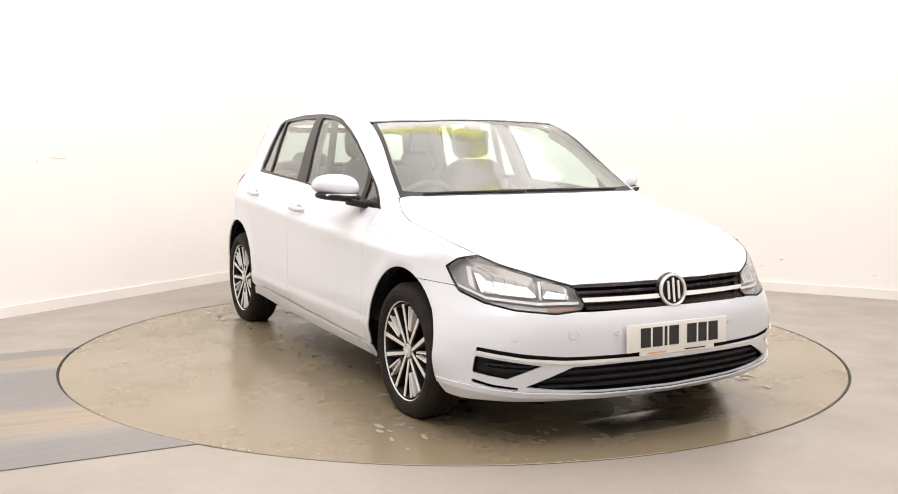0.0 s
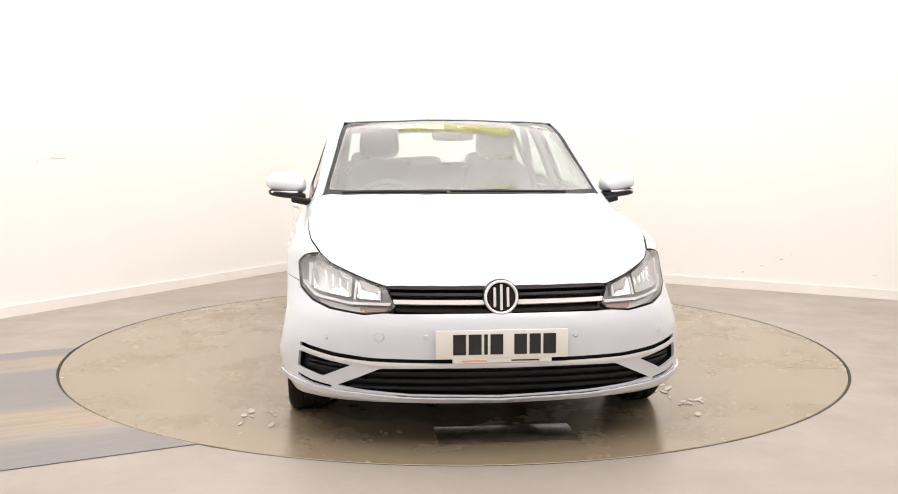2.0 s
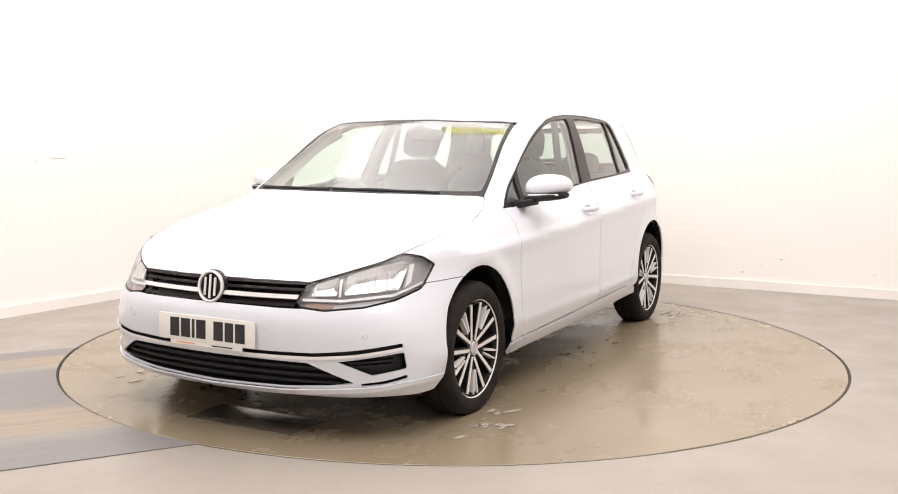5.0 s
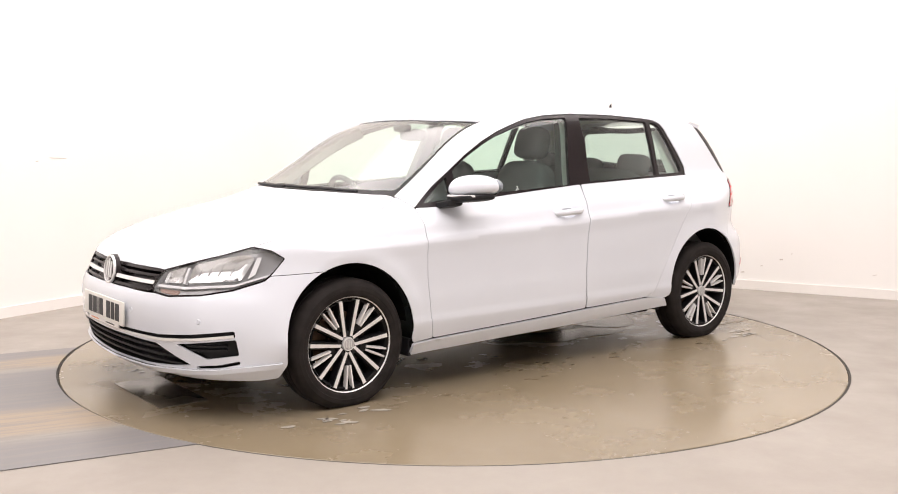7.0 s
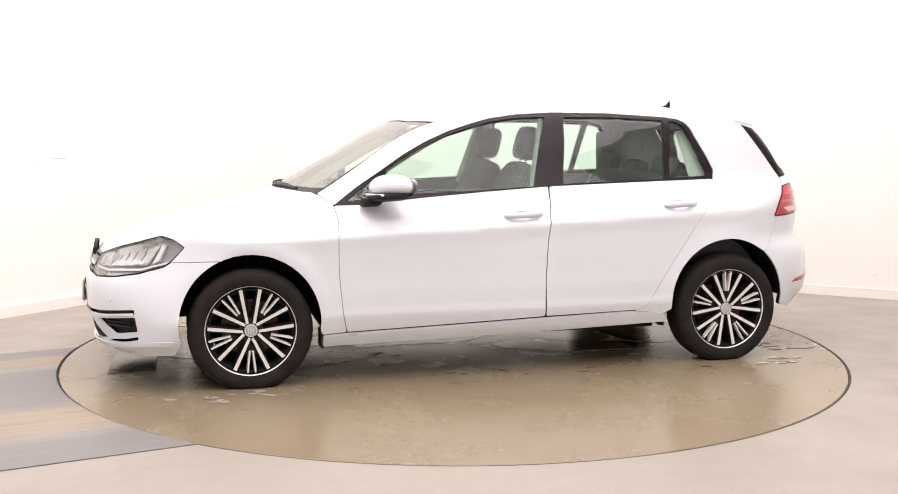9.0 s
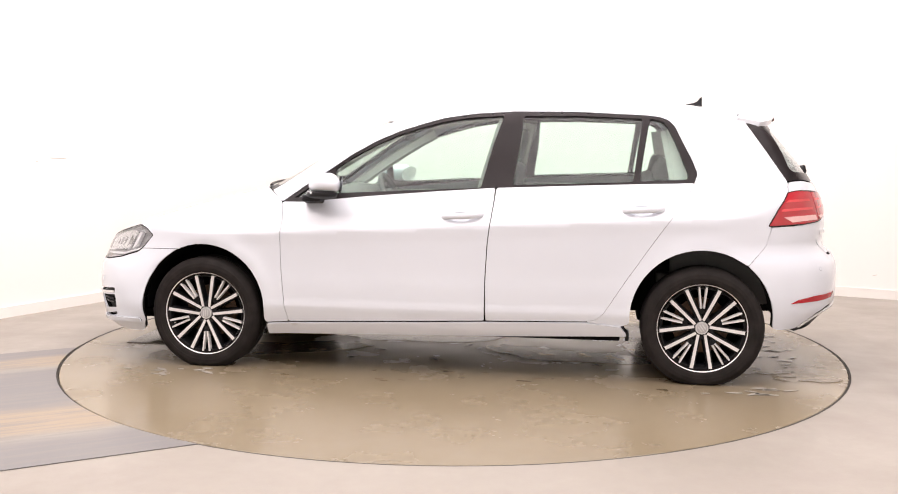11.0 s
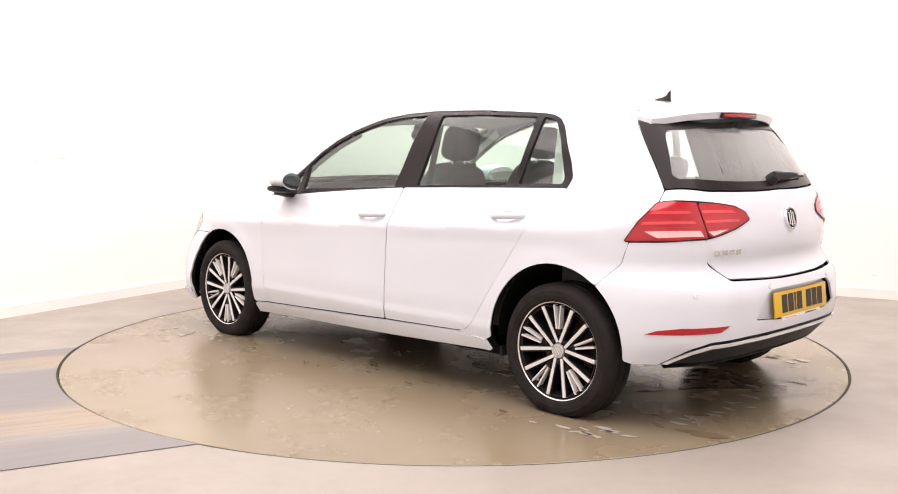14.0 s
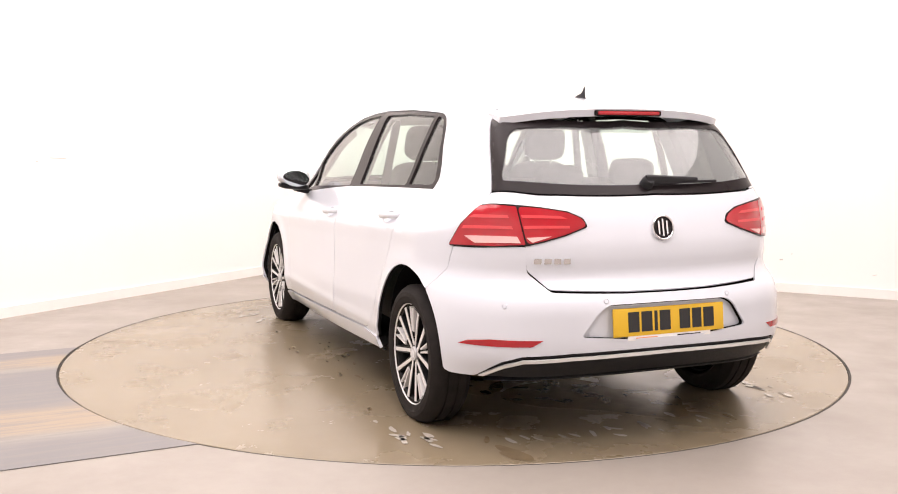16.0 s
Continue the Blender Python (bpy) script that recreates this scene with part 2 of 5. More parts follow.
def prism_bm(outline, y0, y1):
    """A polygon in x, z made solid between two y planes."""
    bm = bmesh.new()
    a = [bm.verts.new((x, y0, z)) for x, z in outline]
    c = [bm.verts.new((x, y1, z)) for x, z in outline]
    bm.faces.new(a)
    bm.faces.new(c[::-1])
    n = len(a)
    for i in range(n):
        bm.faces.new((a[i], a[(i + 1) % n], c[(i + 1) % n], c[i]))
    return bm


# ---------------------------------------------------------------- the room
def line_pt(p, d, s):
    return (p[0] + d[0] * s, p[1] + d[1] * s)


def room():
    bm = bmesh.new()
    n = 128
    R = 2.2145
    ring = [bm.verts.new((R * math.cos(2 * math.pi * i / n), R * math.sin(2 * math.pi * i / n), 0)) for i in range(n)]
    low = [bm.verts.new((R * math.cos(2 * math.pi * i / n), R * math.sin(2 * math.pi * i / n), -0.12)) for i in range(n)]
    far = []
    for i in range(n):
        a = 2 * math.pi * i / n
        c, s = math.cos(a), math.sin(a)
        k = 14 / max(abs(c), abs(s))
        far.append(bm.verts.new((c * k, s * k, 0)))
    for i in range(n):
        j = (i + 1) % n
        bm.faces.new((ring[i], ring[j], far[j], far[i]))
        bm.faces.new((low[i], low[j], ring[j], ring[i]))
    bm.faces.new(low)
    fl = part("floor", bm, FLOOR, None)
    tagged(fl, "smooth beige grey painted concrete studio floor", "floor", kind="structure")
    bm = bmesh.new()
    rr = [[bm.verts.new((r * math.cos(2 * math.pi * i / n), r * math.sin(2 * math.pi * i / n), z)) for i in range(n)] for r, z in ((2.202, -0.0012), (2.2135, -0.0012), (2.2135, -0.05), (2.202, -0.05))]
    for k in range(4):
        for i in range(n):
            bm.faces.new((rr[k][i], rr[k][(i + 1) % n], rr[(k + 1) % 4][(i + 1) % n], rr[(k + 1) % 4][i]))
    tagged(part("floor_joint", bm, GAP, None), "dark rubber joint round the turntable", "floor joint", kind="structure")
    # plan of the walls: two meet in a rounded corner behind the car, two close the room
    corner = Vector((-1.059, 4.073))
    dl = Vector((-1.389, -2.251)).normalized()
    dr = Vector((2.041, -1.087)).normalized()
    rad = 1.2
    half = dl.angle(dr) / 2
    t = rad / math.tan(half)
    a, b = corner + dl * t, corner + dr * t
    mid = corner + (dl + dr).normalized() * (rad / math.sin(half))
    arc = []
    a0 = math.atan2(a.y - mid.y, a.x - mid.x)
    a1 = math.atan2(b.y - mid.y, b.x - mid.x)
    if a1 > a0:
        a1 -= 2 * math.pi
    for i in range(17):
        g = a0 + (a1 - a0) * i / 16
        arc.append(Vector((mid.x + rad * math.cos(g), mid.y + rad * math.sin(g))))
    left_end = corner + dl * 10.5
    right_end = corner + dr * 9.5
    back = Vector((left_end.x + dr.x * 9.5, left_end.y + dr.y * 9.5))
    paths = [("wall_back", [left_end] + arc + [right_end], "tall white painted studio wall with a rounded corner"),
             ("wall_side", [right_end, back], "plain white painted studio wall"),
             ("wall_entrance", [back, left_end], "plain white painted studio wall")]
    for nm, pts, lab in paths:
        for wn, h0, h1, off, th, m in ((nm, 0.0, CEIL, 0.0, 0.15, WALL), ("baseboard", 0.0, 0.075, -0.014, 0.0125, SKIRT)):
            inn, out = [], []
            for i, p in enumerate(pts):
                d = (pts[min(i + 1, len(pts) - 1)] - pts[max(i - 1, 0)]).normalized()
                nn = Vector((-d.y, d.x))
                inn.append(p + nn * off)
                out.append(p + nn * (off + th))
            bm = bmesh.new()
            prof = [(inn, h0), (inn, h1), (out, h1), (out, h0)]
            rows = [[bm.verts.new((q.x, q.y, z)) for q in row] for row, z in prof]
            for k in range(4):
                r0, r1 = rows[k], rows[(k + 1) % 4]
                for i in range(len(pts) - 1):
                    bm.faces.new((r0[i], r0[i + 1], r1[i + 1], r1[i]))
            bm.faces.new([r[0] for r in rows])
            bm.faces.new([r[-1] for r in rows][::-1])
            w = part(wn, bm, m, None)
            tagged(w, lab if wn == nm else "low white painted skirting board along the wall", "wall" if wn == nm else "baseboard", kind="structure")
    c = part("ceiling", box_bm((28, 28, 0.1), (0, 0, CEIL + 0.05), 0), CEILING, None)
    tagged(c, "plain white studio ceiling", "ceiling", kind="structure")
    # worn drive-on strip beside the turntable
    u = Vector((0.645, 0.33)).normalized()
    v = Vector((-u.y, u.x))
    o = Vector((-1.027, -1.96))
    strip = new("drive_strip")
    tagged(strip, "worn grey and rusty ochre drive-on strip set in the floor", "floor strip", kind="structure")
    bm = bmesh.new()
    rows = []
    for k in range(25):
        vv = 2.16 * k / 24
        # the inner end follows the turntable's edge
        b = o.dot(u)
        q = o + v * vv
        s_in = -b - math.sqrt(max(0.0, b * b - q.length_squared + 2.213**2))
        rows.append([bm.verts.new((*(o + u * (s_in - 5.0 * i / 10) + v * vv), 0.004)) for i in range(11)])
    for a, c in zip(rows, rows[1:]):
        for i in range(10):
            bm.faces.new((a[i], a[i + 1], c[i + 1], c[i]))
    r = bmesh.ops.extrude_face_region(bm, geom=bm.faces[:])
    bmesh.ops.translate(bm, vec=(0, 0, -0.0035), verts=[g for g in r["geom"] if isinstance(g, bmesh.types.BMVert)])
    part("screed", bm, screed_material(u, v, o), strip)
    # faint scuffs on the walls
    rnd = random.Random(4)

    def on_wall(name, p, d, s, z, w, h):
        nn = Vector((-d.y, d.x))
        q = p + d * s
        if nn.dot(q) > 0:
            nn = -nn
        bm = box_bm((w, 0.002, h), (0, 0, 0), 0)
        m4 = Matrix.Translation((q.x + nn.x * 0.002, q.y + nn.y * 0.002, z)) @ Matrix.Rotation(math.atan2(d.y, d.x), 4, "Z") @ Matrix.Rotation(radians(rnd.uniform(-15, 15)), 4, "Y")
        bmesh.ops.transform(bm, matrix=m4, verts=bm.verts)
        ob = part(name, bm, SCUFF, None)
        tagged(ob, "small grey scuff mark on the white wall", "scuff mark", group="scuffs on the wall", kind="structure")
    for s, z, w, h in ((4.5, 0.14, 0.025, 0.008), (4.65, 0.20, 0.02, 0.006), (4.8, 0.26, 0.025, 0.01), (4.88, 0.31, 0.015, 0.005), (5.5, 0.18, 0.03, 0.004)):
        on_wall("wall_scuff", corner, dr, s - 0.6, z, w, h)
    for s, z, w, h in ((3.35, 1.08, 0.14, 0.004), (3.52, 1.06, 0.02, 0.006)):
        on_wall("wall_scuff", corner, dl, s, z, w, h)
    # assumed ceiling light panel, out of view, as housing for the overhead lamp
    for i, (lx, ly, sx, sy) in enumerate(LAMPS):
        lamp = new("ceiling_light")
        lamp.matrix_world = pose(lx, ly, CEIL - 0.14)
        tagged(lamp, "large white light panel assumed under the ceiling, out of view", "ceiling light")
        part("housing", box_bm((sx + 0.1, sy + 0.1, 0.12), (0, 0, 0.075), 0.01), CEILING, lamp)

    warm = new("ceiling_light")
    warm.matrix_world = pose(0.20, 1.45, CEIL - 0.45)
    tagged(warm, "warm yellow tube light box hung below the ceiling", "ceiling light")
    part("housing", box_bm((1.5, 0.62, 0.09), (0, 0, 0.05), 0.01), CEILING, warm)
    for sx in (-0.6, 0.6):
        part("hanger", box_bm((0.012, 0.012, 0.25), (sx, 0, 0.20), 0.002), CEILING, warm)
    part("diffuser", box_bm((1.4, 0.52, 0.03), (0, 0, -0.008), 0.008), WARM_TUBE, warm, "glowing yellow diffuser")


room()


# ---------------------------------------------------------------- the turntable
def blob_bm(cx, cy, rx, ry, z, turn, seed, n=28, rough=0.35):
    rnd = random.Random(seed)
    bm = bmesh.new()
    ph = [rnd.uniform(0, 6.28) for _ in range(5)]
    vs = []
    for i in range(n):
        a = 2 * math.pi * i / n
        k = 1 + rough * sum(math.sin((j + 2) * a + ph[j]) / (j + 1.6) for j in range(5)) * 0.5
        x, y = rx * k * math.cos(a), ry * k * math.sin(a)
        vs.append(bm.verts.new((cx + x * math.cos(turn) - y * math.sin(turn), cy + x * math.sin(turn) + y * math.cos(turn), z)))
    bm.faces.new(vs)
    r = bmesh.ops.extrude_face_region(bm, geom=bm.faces[:])
    bmesh.ops.translate(bm, vec=(0, 0, -0.0012), verts=[g for g in r["geom"] if isinstance(g, bmesh.types.BMVert)])
    return bm


def turntable():
    t = new("turntable")
    tagged(t, "large round beige floor turntable with water stains", "turntable")
    bm = bmesh.new()
    n, R = 160, 2.2015
    prof = [(R - 0.004, 0.0), (R, -0.004), (R, -0.10)]
    rings = [[bm.verts.new((r * math.cos(2 * math.pi * i / n), r * math.sin(2 * math.pi * i / n), z)) for i in range(n)] for r, z in prof]
    for p, q in zip(rings, rings[1:]):
        for i in range(n):
            bm.faces.new((p[i], q[i], q[(i + 1) % n], p[(i + 1) % n]))
    bm.faces.new(rings[0])
    bm.faces.new(rings[-1][::-1])
    part("deck", bm, TABLE, t)
    ox, oy = -0.073, -0.051
    part("access_plate", box_bm((0.24, 0.58, 0.006), (1.895 + ox, 0.05 + oy, 0.002), 0.002), STEEL, t, "dark steel access plate set in the deck")
    return t


TURNTABLE = turntable()


# ---------------------------------------------------------------- the car's outer form
def curve(*pairs):
    """A smooth monotone curve through (at, value) pairs."""
    xs = np.array([p[0] for p in pairs], float)
    ys = np.array([p[1] for p in pairs], float)
    h, d = np.diff(xs), np.diff(ys) / np.diff(xs)
    m = np.zeros(len(xs))
    m[0], m[-1] = d[0], d[-1]
    for i in range(1, len(xs) - 1):
        if d[i - 1] * d[i] > 0:
            w1, w2 = 2 * h[i] + h[i - 1], h[i] + 2 * h[i - 1]
            m[i] = (w1 + w2) / (w1 / d[i - 1] + w2 / d[i])

    def f(x):
        x = np.clip(np.asarray(x, float), xs[0], xs[-1])
        i = np.clip(np.searchsorted(xs, x) - 1, 0, len(xs) - 2)
        s = (x - xs[i]) / h[i]
        return ((2 * s**3 - 3 * s**2 + 1) * ys[i] + (s**3 - 2 * s**2 + s) * h[i] * m[i]
                + (3 * s**2 - 2 * s**3) * ys[i + 1] + (s**3 - s**2) * h[i] * m[i + 1])
    return f


# centre line from above, nose and tail, and the flank
TOP = curve((-2.3, 1.20), (-1.75, 1.338), (-1.4, 1.402), (-1.1, 1.428), (-0.7, 1.442), (-0.3, 1.438), (0.0, 1.418), (0.2, 1.388),
            (0.42, 1.333), (0.76, 1.150), (1.08, 0.978), (1.16, 0.945), (1.4, 0.887), (1.7, 0.805), (1.9, 0.737), (2.0, 0.694), (2.08, 0.645), (2.3, 0.46))
CROWN = curve((-2.0, 0.16), (-0.5, 0.12), (0.42, 0.15), (0.95, 0.17), (1.2, 0.11), (2.1, 0.09))
NOSE = curve((0.1, 1.96), (0.17, 2.02), (0.21, 2.085), (0.30, 2.112), (0.36, 2.122), (0.45, 2.128), (0.52, 2.122), (0.56, 2.10), (0.60, 2.085), (0.65, 2.065), (0.72, 2.04), (0.9, 1.95), (1.5, 1.6))
TAIL = curve((0.1, 1.90), (0.22, 1.98), (0.30, 2.01), (0.38, 2.045), (0.45, 2.055), (0.55, 2.055), (0.62, 2.035), (0.645, 2.005), (0.70, 1.975),
             (0.76, 1.985), (0.80, 1.985), (0.87, 1.972), (0.95, 1.945), (1.02, 1.905), (1.32, 1.66), (1.5, 1.5))
NOSE_K = curve((0.2, 0.54), (0.40, 0.66), (0.7, 1.22), (1.0, 1.3))
TAIL_K = curve((0.3, 0.80), (0.5, 0.9), (0.8, 1.2), (1.1, 0.9), (1.4, 0.4))
FLANK = curve((0.1, 0.76), (0.20, 0.815), (0.25, 0.842), (0.30, 0.856), (0.355, 0.866), (0.375, 0.863), (0.45, 0.862), (0.55, 0.858), (0.70, 0.857), (0.765, 0.861), (0.780, 0.861), (0.797, 0.848), (0.86, 0.821),
              (0.93, 0.779), (0.97, 0.760), (1.05, 0.731), (1.2, 0.682), (1.33, 0.626), (1.37, 0.602), (1.45, 0.54), (1.6, 0.42))
PLAN_LOW = curve((-2.2, 0.90), (-1.7, 0.945), (-1.31, 0.968), (-0.8, 0.982), (0, 1.0), (0.8, 0.99), (1.31, 0.975), (1.7, 0.955), (2.2, 0.90))
PLAN_UP = curve((-2.0, 0.76), (-1.5, 0.855), (-1.25, 0.90), (-1.0, 0.937), (-0.5, 0.985), (0, 1.0), (0.4, 0.985), (1.0, 0.95), (2.2, 0.92))


def smax(a, b, k):
    h = np.clip(0.5 + 0.5 * (a - b) / k, 0, 1)
    return b + (a - b) * h + k * h * (1 - h)


def form(P):
    """Negative inside the body, positive outside."""
    x, y, z = P[..., 0], np.abs(P[..., 1]), P[..., 2]
    s = np.clip((z - 0.80) / 0.22, 0, 1)
    s = s * s * (3 - 2 * s)
    arch = sum(0.010 * np.exp(-((np.hypot(x - c, z - 0.328) - 0.355) / 0.05) ** 2) for c in (1.30, -1.30))
    lift = np.clip((z - 0.5) / 0.2, 0, 1) * np.clip((1.25 - z) / 0.25, 0, 1)
    side = y - FLANK(z + 0.048 * np.clip(x, -1.4, 1.1) * lift) * (PLAN_LOW(x) * (1 - s) + PLAN_UP(x) * s) - arch - 0.012
    side = side - 0.034 * np.clip((x - 1.40) / 0.25, 0, 1) * np.clip((0.52 - z) / 0.2, 0, 1)
    top = (z - TOP(x) + CROWN(x) * y * y) * 0.93
    nose = x - NOSE(z) + 0.2 * y**2 + NOSE_K(z) * y**6
    tail = -x - TAIL(z) + 0.2 * y**2 + TAIL_K(z) * y**6
    tail = tail + 0.05 * np.clip((0.375 - z) / 0.11, 0, 1) ** 1.3 * np.clip((0.80 - y) / 0.14, 0, 1)
    return smax(smax(smax(side, top, 0.075), nose, 0.05), tail, 0.05)


def march(o, d, t0, t1, n=90):
    """The first surface point from outside (t0) inwards (t1) along rays."""
    o, d = np.atleast_2d(o), np.atleast_2d(d)
    ts = np.linspace(t0, t1, n)
    v = form(o[:, None, :] + d[:, None, :] * ts[None, :, None])
    ins = v < 0
    i = np.where(ins.any(1), ins.argmax(1), v.argmin(1))
    i = np.clip(i, 1, n - 1)
    a, b = ts[i - 1], ts[i]
    for _ in range(15):
        m = (a + b) / 2
        neg = form(o + d * m[:, None]) < 0
        b = np.where(neg, m, b)
        a = np.where(neg, a, m)
    return o + d * b[:, None]


def gradient(P):
    e = 2e-3
    g = np.stack([form(P + np.eye(3)[k] * e) - form(P - np.eye(3)[k] * e) for k in range(3)], -1)
    return g / np.linalg.norm(g, axis=-1, keepdims=True)


FAN = {"front": (np.array([0.95, 0, 0.32]), 1.0), "rear": (np.array([-0.95, 0, 0.55]), -1.0)}


def S(x, z, sgn=1):
    return march((x, 0, z), (0, sgn, 0), 1.05, 0.05)[0]


def FV(y, z):
    return march((0, y, z), (1, 0, 0), 2.3, 0.8)[0]


def RV(y, z):
    return march((0, y, z), (-1, 0, 0), 2.3, 0.8)[0]


def TV(x, y):
    return march((x, y, 0), (0, 0, 1), 1.6, 0.3)[0]


def to_flat(P, mode):
    P = np.atleast_2d(P)
    if mode == "side":
        return P[:, [0, 2]]
    if mode == "top":
        return P[:, [0, 1]]
    c, s = FAN[mode]
    v = P - c
    v = v * np.array([s, 1, 1])
    return np.stack([np.arctan2(v[:, 1], v[:, 0]), np.arctan2(v[:, 2], np.hypot(v[:, 0], v[:, 1]))], 1)


def from_flat(Q, mode):
    Q = np.atleast_2d(Q)
    z = np.zeros(len(Q))
    if mode == "side":
        return march(np.stack([Q[:, 0], z, Q[:, 1]], 1), np.array([[0, 1, 0]]), 1.05, 0.05)
    if mode == "top":
        return march(np.stack([Q[:, 0], Q[:, 1], z], 1), np.array([[0, 0, 1]]), 1.6, 0.3)
    c, s = FAN[mode]
    d = np.stack([s * np.cos(Q[:, 0]) * np.cos(Q[:, 1]), np.sin(Q[:, 0]) * np.cos(Q[:, 1]), np.sin(Q[:, 1])], 1)
    return march(np.repeat(c[None], len(Q), 0), d, 1.6, 0.3)


def rounded(Q, r=0.0, step=0.022):
    """Closed outline: corners cut by a small curve, then stepped evenly."""
    Q = np.asarray(Q, float)
    if r:
        out = []
        n = len(Q)
        for i in range(n):
            p, a, b = Q[i], Q[i - 1], Q[(i + 1) % n]
            la, lb = np.linalg.norm(a - p), np.linalg.norm(b - p)
            ka, kb = min(r, la * 0.45) / max(la, 1e-9), min(r, lb * 0.45) / max(lb, 1e-9)
            p0, p1 = p + (a - p) * ka, p + (b - p) * kb
            for s in (0, 0.25, 0.5, 0.75, 1):
                out.append((1 - s) ** 2 * p0 + 2 * s * (1 - s) * p + s * s * p1)
        Q = np.array(out)
    res = []
    for a, b in zip(Q, np.roll(Q, -1, 0)):
        k = max(1, int(np.ceil(np.linalg.norm(b - a) / step)))
        res += [a + (b - a) * i / k for i in range(k)]
    res = np.array(res)
    keep = np.linalg.norm(res - np.roll(res, 1, 0), axis=1) > 2e-4
    return res[keep]


def inside(pts, poly):
    x, y = pts[:, 0], pts[:, 1]
    res = np.zeros(len(pts), bool)
    for (x0, y0), (x1, y1) in zip(poly, np.roll(poly, -1, 0)):
        c = (y0 > y) != (y1 > y)
        res ^= c & (x < (x1 - x0) * (y - y0) / (y1 - y0 + 1e-15) + x0)
    return res


def edge_dist(pts, poly):
    d = np.full(len(pts), 9.0)
    for a, b in zip(poly, np.roll(poly, -1, 0)):
        ab = b - a
        t = np.clip(((pts - a) @ ab) / max(ab @ ab, 1e-12), 0, 1)
        d = np.minimum(d, np.hypot(*(pts - a - t[:, None] * ab).T))
    return d


def shell(name, mode, outline, material, parent, holes=(), off=0.0, thick=0.02, grid=0.03, r=0.012, gap=0.0, label="", both=False, mirrored=False, hole_r=0.012, dish=0.0, ring=0.0):
    """A body panel on the car's form: outline and holes are places on it. It has a turned-in rim all round.
    both: outline is the half with y above 0 and is mirrored to one full panel; mirrored: a second panel on the other side."""
    outline = [np.asarray(p, float) for p in outline]
    if both:
        outline = outline + [p * np.array([1, -1, 1]) for p in outline[::-1]]
        holes = [list(h) + ([np.asarray(p) * np.array([1, -1, 1]) for p in list(h)[::-1]] if w else []) for h, w in holes] + \
                [[np.asarray(p) * np.array([1, -1, 1]) for p in h] for h, w in holes if not w]
    loops = [rounded(to_flat(np.array(outline), mode), r)] + [rounded(to_flat(np.array(h), mode), hole_r) for h in holes]
    if gap:
        lp = loops[0]
        nx = np.roll(lp, -1, 0) - np.roll(lp, 1, 0)
        area = np.sum(lp[:, 0] * np.roll(lp[:, 1], -1) - np.roll(lp[:, 0], -1) * lp[:, 1])
        nn = np.stack([-nx[:, 1], nx[:, 0]], 1) / np.maximum(np.linalg.norm(nx, axis=1, keepdims=True), 1e-9)
        loops[0] = lp + nn * gap * np.sign(area)
    if ring:
        lp = rounded(loops[0], 0.0, 0.012)
        nx = np.roll(lp, -1, 0) - np.roll(lp, 1, 0)
        area = np.sum(lp[:, 0] * np.roll(lp[:, 1], -1) - np.roll(lp[:, 0], -1) * lp[:, 1])
        loops.append(lp + np.stack([-nx[:, 1], nx[:, 0]], 1) / np.maximum(np.linalg.norm(nx, axis=1, keepdims=True), 1e-9) * ring * np.sign(area))
    lo, hi = loops[0].min(0), loops[0].max(0)
    gx, gy = np.meshgrid(np.arange(lo[0], hi[0], grid), np.arange(lo[1], hi[1], grid * 0.8))
    gx = gx + (np.arange(gx.shape[0]) % 2)[:, None] * grid / 2
    G = np.stack([gx.ravel(), gy.ravel()], 1)
    ok = inside(G, loops[0]) & (edge_dist(G, loops[0]) > grid * 0.45)
    for h in loops[1:]:
        ok &= ~inside(G, h) & (edge_dist(G, h) > grid * 0.45)
    fold = []
    if mode == "side" and material == PAINT:
        # rows of points along the pressed crease lines keep them crisp
        xs = np.arange(lo[0], hi[0], 0.02)
        for zc, rise in ((0.7795, 0.048), (0.7975, 0.048), (0.356, 0.0), (0.375, 0.0)):
            line = np.stack([xs, zc - rise * np.clip(xs, -1.4, 1.1)], 1)
            near = np.abs(G[:, 1] - (zc - rise * np.clip(G[:, 0], -1.4, 1.1))) < 0.009
            ok &= ~near
            keep = inside(line, loops[0]) & (edge_dist(line, loops[0]) > 0.006)
            for h in loops[1:]:
                keep &= ~inside(line, h) & (edge_dist(line, h) > 0.006)
            fold += list(line[keep])
    V, E = [], []
    for lp in loops:
        n0 = len(V)
        V += list(lp)
        E += [(n0 + i, n0 + (i + 1) % len(lp)) for i in range(len(lp))]
    V += list(G[ok]) + fold
    res = geometry.delaunay_2d_cdt([Vector(v) for v in V], E, [], 0, 1e-6)
    Q = np.array([tuple(v) for v in res[0]])
    T = np.array([f for f in res[2] if len(f) == 3])
    C = Q[T].mean(1)
    ok = inside(C, loops[0])
    for h in loops[1:]:
        ok &= ~inside(C, h)
    T = T[ok]
    P = from_flat(Q, mode)
    N = gradient(P)
    # face the way of the form's normal
    fn = np.cross(P[T[:, 1]] - P[T[:, 0]], P[T[:, 2]] - P[T[:, 0]])
    flip = (fn * N[T[:, 0]]).sum(1) < 0
    T[flip] = T[flip][:, ::-1]
    o = off
